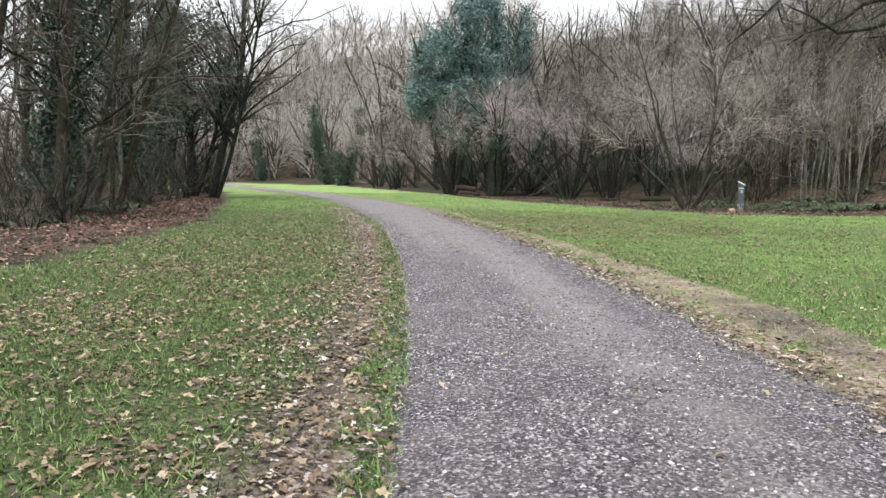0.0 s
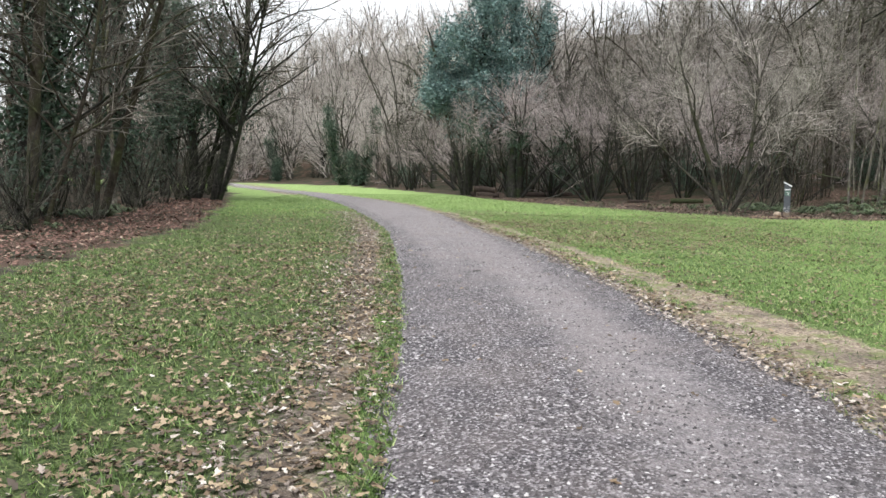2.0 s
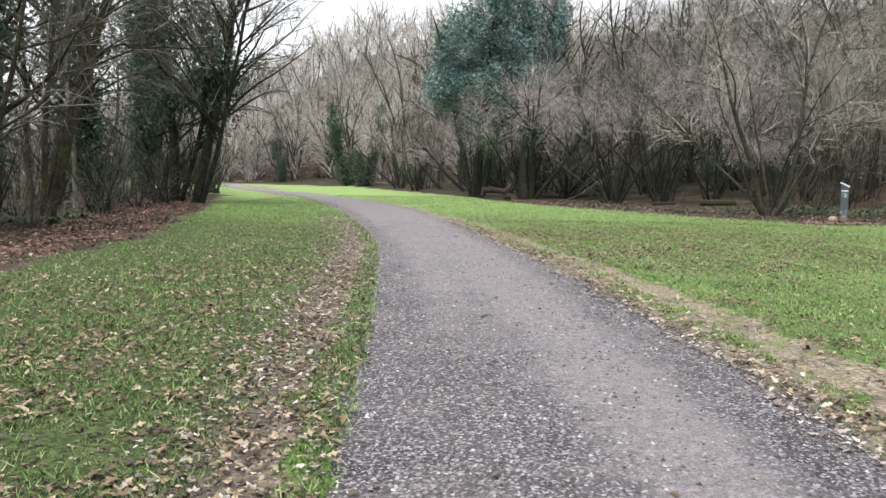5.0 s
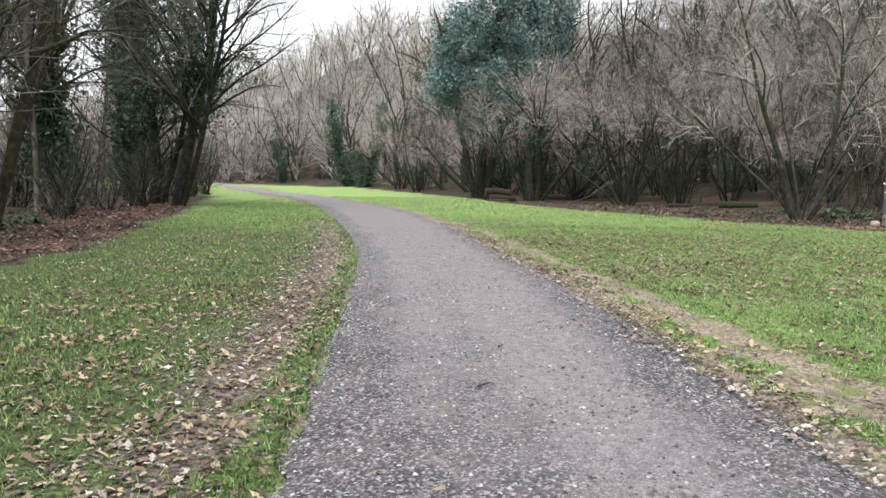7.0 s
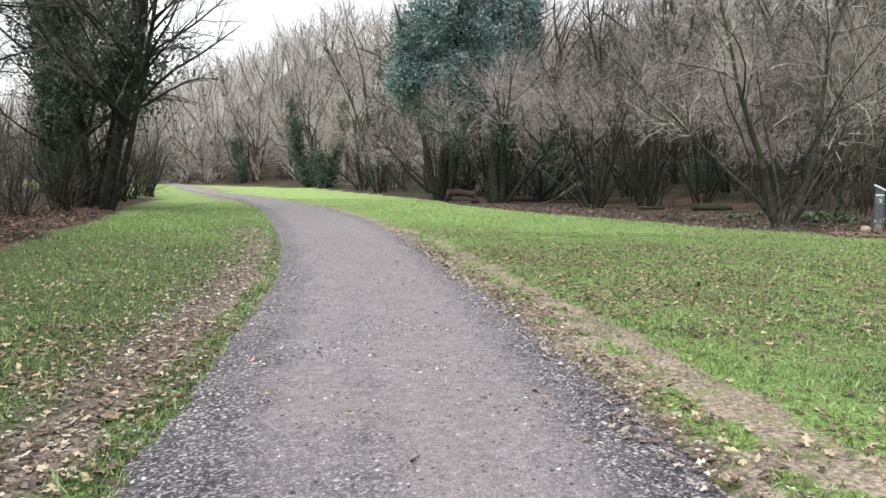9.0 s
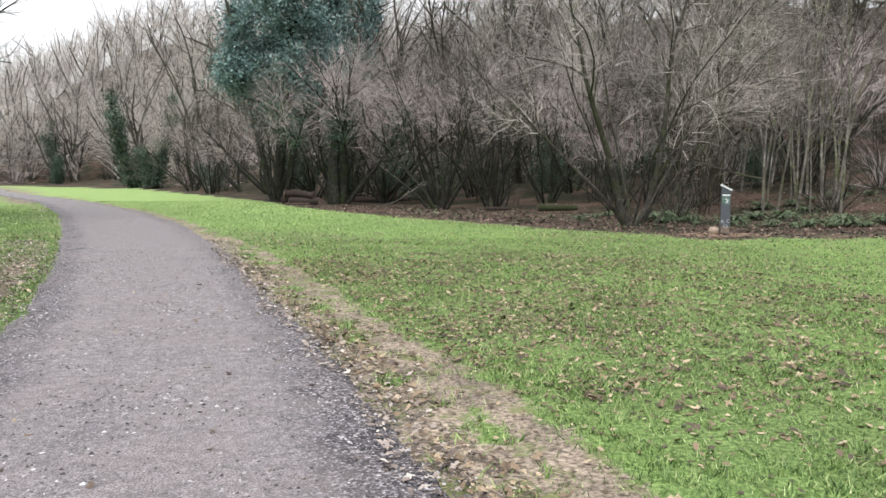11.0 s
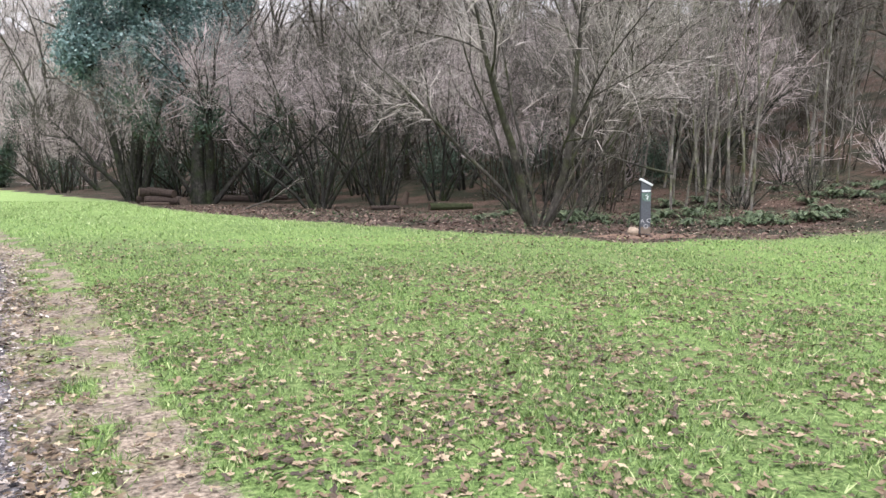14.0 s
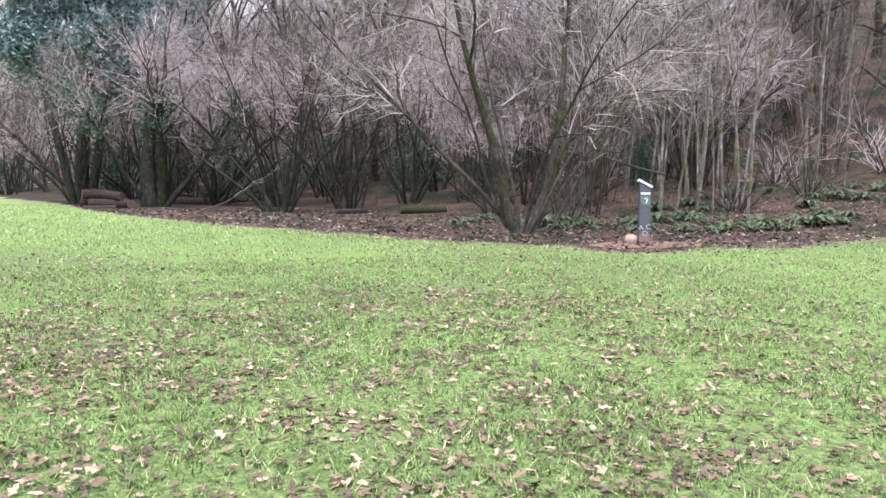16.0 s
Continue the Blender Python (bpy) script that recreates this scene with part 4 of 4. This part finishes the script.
first = log("log", 1.45, 0.22, 1, "old sawn log in a low stack", group="stacked logs")
lay(first, 1.9, 57.5, 0.17, 84, 1)
for x, y, h, turn, tip in ((1.85, 57.98, 0.17, 96, -1), (1.9, 57.75, 0.56, 55, 5), (2.75, 57.6, 0.17, 12, 2), (1.5, 58.4, 0.18, 80, 0), (1.6, 58.15, 0.54, 100, 3)):
    lay(copy_thing(first, Matrix.Identity(4)), x, y, h, turn, tip)
for x, y, h, turn, tip in ((5.5, 62.0, 0.13, 60, 0), (5.7, 62.5, 0.13, 84, 3), (7.0, 62.2, 0.14, 95, -3), (7.2, 62.6, 0.43, 70, 8), (6.2, 61.4, 0.13, 50, 0), (7.9, 62.4, 0.14, 100, 2)):
    lay(copy_thing(first, Matrix.Identity(4)), x, y, h, turn, tip)
plank = new("plank")
bm = bmesh.new()
box(bm, 0, 0, 0.07, 1.3, 0.3, 0.1)
bevelled(bm, 0.02)
part("board", bm, M_CUT, plank)
plank.matrix_basis = pose(1.6, 56.95, float(ground(1.6, 56.95)) - 0.01, 0, 0, 5)
tagged(plank, "weathered wooden board lying before the log stack", "plank")
fallen = log("fallen_log", 2.0, 0.17, 5, "mossy green fallen log on the wood floor", M_MOSS)
lay(fallen, 13.6, 49.0, 0.13, 93)
second = log("fallen_log", 1.4, 0.11, 8, "thin dark fallen log among the coppice", M_LOG)
lay(second, 11.0, 50.2, 0.08, 104)

# broken stump among the coppice
bm = bmesh.new()
bmesh.ops.create_cone(bm, cap_ends=True, segments=14, radius1=0.26, radius2=0.17, depth=1.0, matrix=Matrix.Translation((0, 0, 0.45)))
bmesh.ops.subdivide_edges(bm, edges=bm.edges[:], cuts=2)
for v in bm.verts:
    k = noise.noise(v.co * 5)
    v.co += Vector((0.06 * k, 0.05 * k, 0.3 * noise.noise(v.co * 6) if v.co.z > 0.9 else 0))
stump = new("stump")
part("wood", bm, M_CUT, stump)
place(stump, 12.9, 53.5, 0.65, 0, 0.02, 12)
tagged(stump, "broken brown tree stump", "stump")

# twigs dropped on the gravel
for i, (x, y, r, s) in enumerate(((0.26, 14.98, 35, 1.0), (0.45, 16.3, 70, 0.7), (-1.6, 9.0, 10, 1.2))):
    st = tree("stick", 130 + i, [((1, 0.1, 0.03), 0.16 * s, 0.008, (0, 0, 0.165))], dict(seg=[4, 2], wander=[0.2, 0.2], up=[0, 0], kids=[2], bare=[0.3], angle=[0.6], len=[0.05], rad=[0.004], thick=0), M_BARK, M_TWIG_DARK, "short dark twig lying on the gravel path" if x > -1 else "short dark twig lying in the grass", category="stick")
    st.matrix_basis = pose(x, y, float(path_height(np.array(x), np.array(y))) + 0.004, 0, 0, r)

# old tree beside the meadow whose low boughs hang into view
BOUGH = dict(TALL, len=[4.5, 2.2, 1.2, 0.6], wander=[0.14, 0.2, 0.2, 0.2, 0.2], up=[0.0, -0.02, 0.0, 0.0, 0.0], kids=[10, 6, 4, 2], bare=[0.35, 0.2, 0.1, 0.0])
boughs = tree("meadow_tree", 14, [((0, 0, 1), 12, 0.4, (0, 0, 0)), ((-1, -0.1, 0.22), 8.5, 0.16, (0, 0, 4.0)), ((-0.9, 0.35, 0.5), 8.5, 0.15, (0, 0, 4.6)), ((-0.8, -0.5, 0.6), 7, 0.12, (0, 0, 5.2))],
              BOUGH, M_BARK, M_TWIG_DARK, "old leafless tree with gnarled boughs hanging over the meadow")
place(boughs, 15.8, 18.0)

# long pale branches lying or hanging at the wood's edge
STICK = dict(seg=[9, 4, 2], wander=[0.06, 0.15, 0.2], up=[0.0, 0.02, 0.0], kids=[6, 2], bare=[0.3, 0.2], angle=[0.6, 0.7], len=[0.9, 0.4], rad=[0.018, 0.008], thick=0, taper=0.25)
for seed, d, ln, r, x, y, label in ((3, (0.85, 0.1, 0.36), 5.6, 0.036, 5.0, 50.5, "long pale broken branch propped up from the ground"), (4, (0.7, -0.1, 1), 6.5, 0.045, 13.2, 38.5, "thin pale stem leaning up through the hazel"),
                                    (6, (-1, 0.05, 0.12), 4.2, 0.045, 18.6, 40.5, "thin dead branch reaching over the ferns")):
    st = tree("branch", seed, [(d, ln, r, (0, 0, 0.1 if seed != 6 else 1.7))], STICK, M_BARK_GREY, M_TWIG_GREY, label, category="branch")
    place(st, x, y)


# ---- ferns and brambles on the wood floor ----
def fern(name, seed, fronds, length, label, group):
    r = np.random.default_rng(seed)
    vs, fs = [], []
    for i in range(fronds):
        az, ln, rise = r.uniform(0, 6.28), length * r.uniform(0.6, 1.15), r.uniform(0.8, 1.7)
        u = np.array([math.cos(az), math.sin(az), 0])
        s = np.array([-u[1], u[0], 0])
        k, steps, row = sum(len(v) for v in vs), 14, []

        def rib(t):
            return u * ln * (t * 0.9) + np.array([0, 0, ln * (rise * t - (0.35 + rise * 0.6) * t * t)])
        for j in range(1, steps + 1):
            t = j / (steps + 1)
            w = 0.17 * ln * math.sin(math.pi * min(1, t * 0.88 + 0.1)) ** 0.7
            a, b = rib(t - 0.03), rib(t + 0.035)
            for side in (-1, 1):
                tip = rib(t) + s * side * w + u * w * 0.35 - np.array([0, 0, 0.3 * w])
                fs.append((k + len(row), k + len(row) + 1, k + len(row) + 2))
                row += [a, b, tip]
        vs.append(np.array(row))
    root = new(name)
    link_mesh("fronds", np.concatenate(vs), np.array(fs), M_FERN, root)
    return tagged(root, label, "fern", group)


fern_a = fern("fern", 1, 30, 0.8, "green arching fern clump on the leaf-strewn wood floor", "ferns")
fern_b = fern("fern", 2, 22, 0.5, "low green fern clump on the wood floor", "ferns")
place(fern_a, 14.3, 40.4, 1.1)
place(fern_b, 15.3, 39.6)
fr = np.random.default_rng(8)
for i in range(85):
    x = fr.uniform(11, 31)
    y = along(XRW, x) + 1.5 + abs(fr.normal(0, 3.2)) + (2.2 if x < 17 else 0)
    if (x - 12.75) ** 2 + (y - 38.7) ** 2 > 0.8 and (x < 14.5 and i % 2 or x >= 14.5):
        repeat((fern_a, fern_b)[i % 2], x, y, fr.uniform(0.5, 1.05), fr.uniform(0, 360))
for i in range(30):
    x, y = fr.uniform(-15.5, -10.8), fr.uniform(19, 40)
    if x < along(YLW, y) - 3.2:
        repeat(fern_b, x, y, fr.uniform(0.7, 1.2), fr.uniform(0, 360))


# ---- grass, fallen leaves, loose stones ----
def scatter(rng, n, x0, x1, y0, y1, amount):
    x, y = rng.uniform(x0, x1, n), rng.uniform(y0, y1, n)
    keep = rng.random(n) < amount(x, y)
    return x[keep], y[keep]


def in_view(x, y):
    """A stretch of the plan: the strip beside the path, widening ahead."""
    return (x > -1.5 - 0.62 * y) & (x < 3.0 + 0.75 * np.maximum(y, 3.0))


def blades(name, rng, x, y, tall, wide, material, label, category):
    n = len(x)
    z = ground(x, y) - 0.01
    az = rng.uniform(0, 2 * np.pi, n)
    h = tall * rng.uniform(0.45, 1.25, n) * np.clip(1.0 + 0.55 * lumps(x + 0.7, y, 11.0) + 0.3 * lumps(x, y, 2.7), 0.4, 1.9)
    lean = rng.normal(0, 0.6, (n, 2)) * h[:, None]
    w = wide * rng.uniform(0.6, 1.4, n)
    c, s = np.cos(az) * w, np.sin(az) * w
    v = np.stack([np.stack([x - c, y - s, z], -1), np.stack([x + c, y + s, z], -1), np.stack([x + lean[:, 0], y + lean[:, 1], z + h], -1)], 1)
    return tagged(link_mesh(name, v.reshape(-1, 3), np.arange(n * 3).reshape(-1, 3), material), label, category, kind="stuff")


gr = np.random.default_rng(21)


def patches(x, y):
    return np.clip(0.6 + 0.3 * lumps(x, y, 1.1) + 0.25 * lumps(x, y, 4.0) + 0.5 * lumps(x + 0.7, y, 11.0), 0.06, 1.0)


def off_walk(x, y):
    """Distance from the line that is walked."""
    return np.hypot(x - 0.2 - 4.0 * ease(13, 26, y), np.maximum(0, y - 27))


def near_turf(x, y):
    return np.clip(grass_amount(x, y) + 0.12 * (x > along(YR, y)), 0, 1) ** 1.3 * patches(x, y) * in_view(x, y) * np.clip(1.2 - off_walk(x, y) / 8.5, 0, 1)


def far_turf(x, y):
    return np.clip(grass_amount(x, y), 0, 1) ** 1.5 * patches(x, y) * in_view(x, y) * np.clip(off_walk(x, y) / 8 - 0.45, 0, 1)


x, y = scatter(gr, 2300000, -9, 15, 2.5, 34, near_turf)
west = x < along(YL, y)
blades("grass", gr, x[west], y[west], 0.05, 0.006, M_GRASS_DULL, "thin dull grass on darker turf beside the path", "grass")
blades("grass", gr, x[~west], y[~west], 0.046, 0.0055, M_GRASS, "short damp green meadow grass", "grass")
x, y = scatter(gr, 420000, -12, 22, 4, 62, far_turf)
lush = (y > 40) | (gr.random(len(y)) < ease(30, 42, y))
blades("grass", gr, x[lush], y[lush], 0.06, 0.012, M_GRASS_FRESH, "short fresh green meadow grass further off", "grass")
blades("grass", gr, x[~lush], y[~lush], 0.055, 0.01, M_GRASS, "short damp green meadow grass towards the wood", "grass")


def leaves(name, rng, x, y, size, material, label, zfun=None, lobed=False):
    n = len(x)
    z = (zfun or ground)(x, y)
    az = rng.uniform(0, 2 * np.pi, n)
    s = size * rng.uniform(0.35, 1.0, n) ** 1.3 * 1.5
    outline = np.array([(-1, 0), (-0.45, 0.55), (0.35, 0.62), (0.95, 0), (0.4, -0.6), (-0.4, -0.55)])
    if lobed:
        outline = np.array([(-1, 0), (-0.62, 0.5), (-0.3, 0.22), (0.1, 0.66), (0.42, 0.25), (1, 0), (0.42, -0.27), (0.12, -0.64), (-0.28, -0.2), (-0.6, -0.5)])
    m = len(outline)
    curl = rng.uniform(-0.1, 0.3, (n, m)) * s[:, None]
    px = outline[None, :, 0] * rng.uniform(0.75, 1.15, (n, m)) * s[:, None]
    qy = outline[None, :, 1] * rng.uniform(0.65, 1.3, (n, m)) * s[:, None]
    tx, ty = rng.normal(0, 0.22, (2, n, 1))
    vz = curl + px * tx + qy * ty
    vz = vz - vz.min(1, keepdims=True) + z[:, None] + 0.003 + 0.018 * rng.random((n, 1))
    ca, sa = np.cos(az)[:, None], np.sin(az)[:, None]
    v = np.stack([x[:, None] + px * ca - qy * sa, y[:, None] + px * sa + qy * ca, vz], -1)
    k, half = (np.arange(n) * m)[:, None], m // 2
    f = np.concatenate([k + np.arange(half + 1)[None], k + (np.arange(half, m + 1) % m)[None]])
    return tagged(link_mesh(name, v.reshape(-1, 3), f, material), label, "fallen leaves", kind="stuff")


def leaf_amount(x, y):
    turf = 0.16 + 0.3 * ease(0.0, 0.8, lumps(x, y, 0.5)) + 0.4 * ease(0.1, 0.7, lumps(x, y, 2.2)) + 0.4 * ease(0.35, 0.7, lumps(x + 7, y, 3.7))
    off_r, off_l = x - along(YR, y), along(YL, y) - x
    verge = 0.2 * ease(0.0, 0.15, off_r) * ease(0.6, 0.2, off_r) + 0.35 * ease(0.25, 0.4, off_l) * ease(0.95, 0.55, off_l)
    turf = turf * (1.0 + 0.7 * ease(6.5, 1.0, off_l) * (off_l > 0) + 0.45 * ease(0.4, 1.0, off_r))
    turf = turf * (1.0 - 0.75 * ease(0.35, 0.6, off_r) * ease(0.3, 0.0, x - along(YG, y)))
    inside_path = (off_r < 0) & (off_l < 0)
    return np.where(inside_path, 0.01, np.clip(turf + verge, 0, 1)) * in_view(x, y) * (1 - 0.9 * wood_amount(x, y)) * np.clip(1.35 - np.minimum(np.hypot(x, y - 8), np.hypot(x - 3, y - 24)) / 15, 0.1, 1)


def near_eye(x, y):
    return np.minimum(np.hypot(x + 1.0, y - 6), np.minimum(np.hypot(x + 1.5, y - 15), np.hypot(x - 4, y - 25)))


on_ground = lambda a, b: np.maximum(ground(a, b), path_height(a, b) - 0.02)
x, y = scatter(gr, 400000, -9, 16, 2, 36, leaf_amount)
close = near_eye(x, y) < 5.5
thin = close | (gr.random(len(x)) < 0.45)
x, y, close = x[thin], y[thin], close[thin]
leaves("fallen_leaves", gr, x[close], y[close], 0.031, M_LEAF, "curled lobed brown leaves fallen on the grass", on_ground, True)
leaves("fallen_leaves", gr, x[~close], y[~close], 0.025, M_LEAF, "small brown leaves scattered over the meadow grass", on_ground)
ly = gr.uniform(2.6, 34, 8500)
lx = along(YL, ly) - 0.12 - np.abs(gr.normal(0.5, 0.42, 8500)) + 0.15 * lumps(ly * 0, ly, 0.8)
leaves("fallen_leaves", gr, lx, ly, 0.025, M_LEAF_PALE, "bleached leaves gathered along the path edge", None, True)
ly = gr.uniform(3, 34, 4600)
lx = along(YR, ly) - 0.16 + np.abs(gr.normal(0.16, 0.22, 4600)) + 0.15 * lumps(ly * 0, ly, 1.1)
leaves("fallen_leaves", gr, lx, ly, 0.027, M_LEAF_PALE, "bleached leaves gathered along the path edge", None, True)


def litter_amount(x, y):
    near = np.where(x < 0, np.clip((along(YLW, y) + 0.3 - x) / 0.8, 0, 1) * np.clip(1.4 - (along(YLW, y) - x) / 7, 0.1, 1), np.clip(1.3 - (y - along(XRW, x)) / 16, 0.1, 1))
    return wood_amount(x, y) * near


x, y = scatter(gr, 36000, -17, -6, 8, 46, litter_amount)
leaves("leaf_litter", gr, x, y, 0.042, M_LITTER_RED, "deep reddish brown leaf litter under the trees")
x, y = scatter(gr, 46000, 2, 32, 33, 56, litter_amount)
leaves("leaf_litter", gr, x, y, 0.045, M_LITTER, "brown leaf litter on the wood floor")


# low green growth creeping over the litter at the wood's edge
x, y = gr.uniform(6, 31, 30000), gr.uniform(34, 48, 30000)
d = y - along(XRW, x)
keep = (d > 1.6) & (gr.random(30000) < 0.9 * ease(-0.1, 0.7, lumps(x, y, 0.75)) * ease(12, 3, d) * (0.25 + 0.75 * ease(12, 18, x)))
x, y = x[keep], y[keep]
v, f = leaf_cards(gr, np.stack([x, y, ground(x, y) + gr.uniform(0.02, 0.22, len(x))], -1), 0.05)
tagged(link_mesh("undergrowth", v, f, M_FERN), "low green bramble and ivy over the leaf litter", "undergrowth", kind="stuff")


def stones(name, rng, x, y, size, label):
    n = len(x)
    z = path_height(x, y)
    s = size * rng.uniform(0.4, 1.0, n) ** 1.5 * 1.4
    az = rng.uniform(0, 6.28, n)
    ring = np.array([0, 1.2, 2.3, 3.5, 4.9])
    rr = rng.uniform(0.6, 1.15, (n, 5)) * s[:, None]
    a = ring[None] + az[:, None]
    low = np.stack([x[:, None] + np.cos(a) * rr, y[:, None] + np.sin(a) * rr * 0.8, np.repeat(z[:, None] - 0.004, 5, 1) + rng.uniform(0, 0.3, (n, 5)) * s[:, None]], -1)
    top = np.stack([x + rng.normal(0, 0.3, n) * s, y + rng.normal(0, 0.3, n) * s, z + s * rng.uniform(0.3, 0.8, n)], -1)[:, None]
    v = np.concatenate([low, top], 1)
    k, j = (np.arange(n) * 6)[:, None], np.arange(5)
    f = np.stack([k + j, k + (j + 1) % 5, np.broadcast_to(k + 5, (n, 5))], -1).reshape(-1, 3)
    return tagged(link_mesh(name, v.reshape(-1, 3), f, M_STONE), label, "gravel", kind="stuff")


def stone_amount(x, y):
    u = (x - along(YL, y)) / (along(YR, y) - along(YL, y))
    loose = 0.3 + 0.7 * ease(11, 4, y) + 0.3 * lumps(x, y, 1.5) + 0.5 * (np.abs(u - 0.5) > 0.38)
    return ((u > -0.07) & (u < 1.1)) * np.clip(loose, 0, 1) * np.clip(1.2 - y / 36, 0.1, 1)


x, y = scatter(gr, 190000, -3.6, 3.4, 2.5, 32, stone_amount)
stones("gravel_stones", gr, x, y, 0.015, "loose angular grey gravel chips on the path")
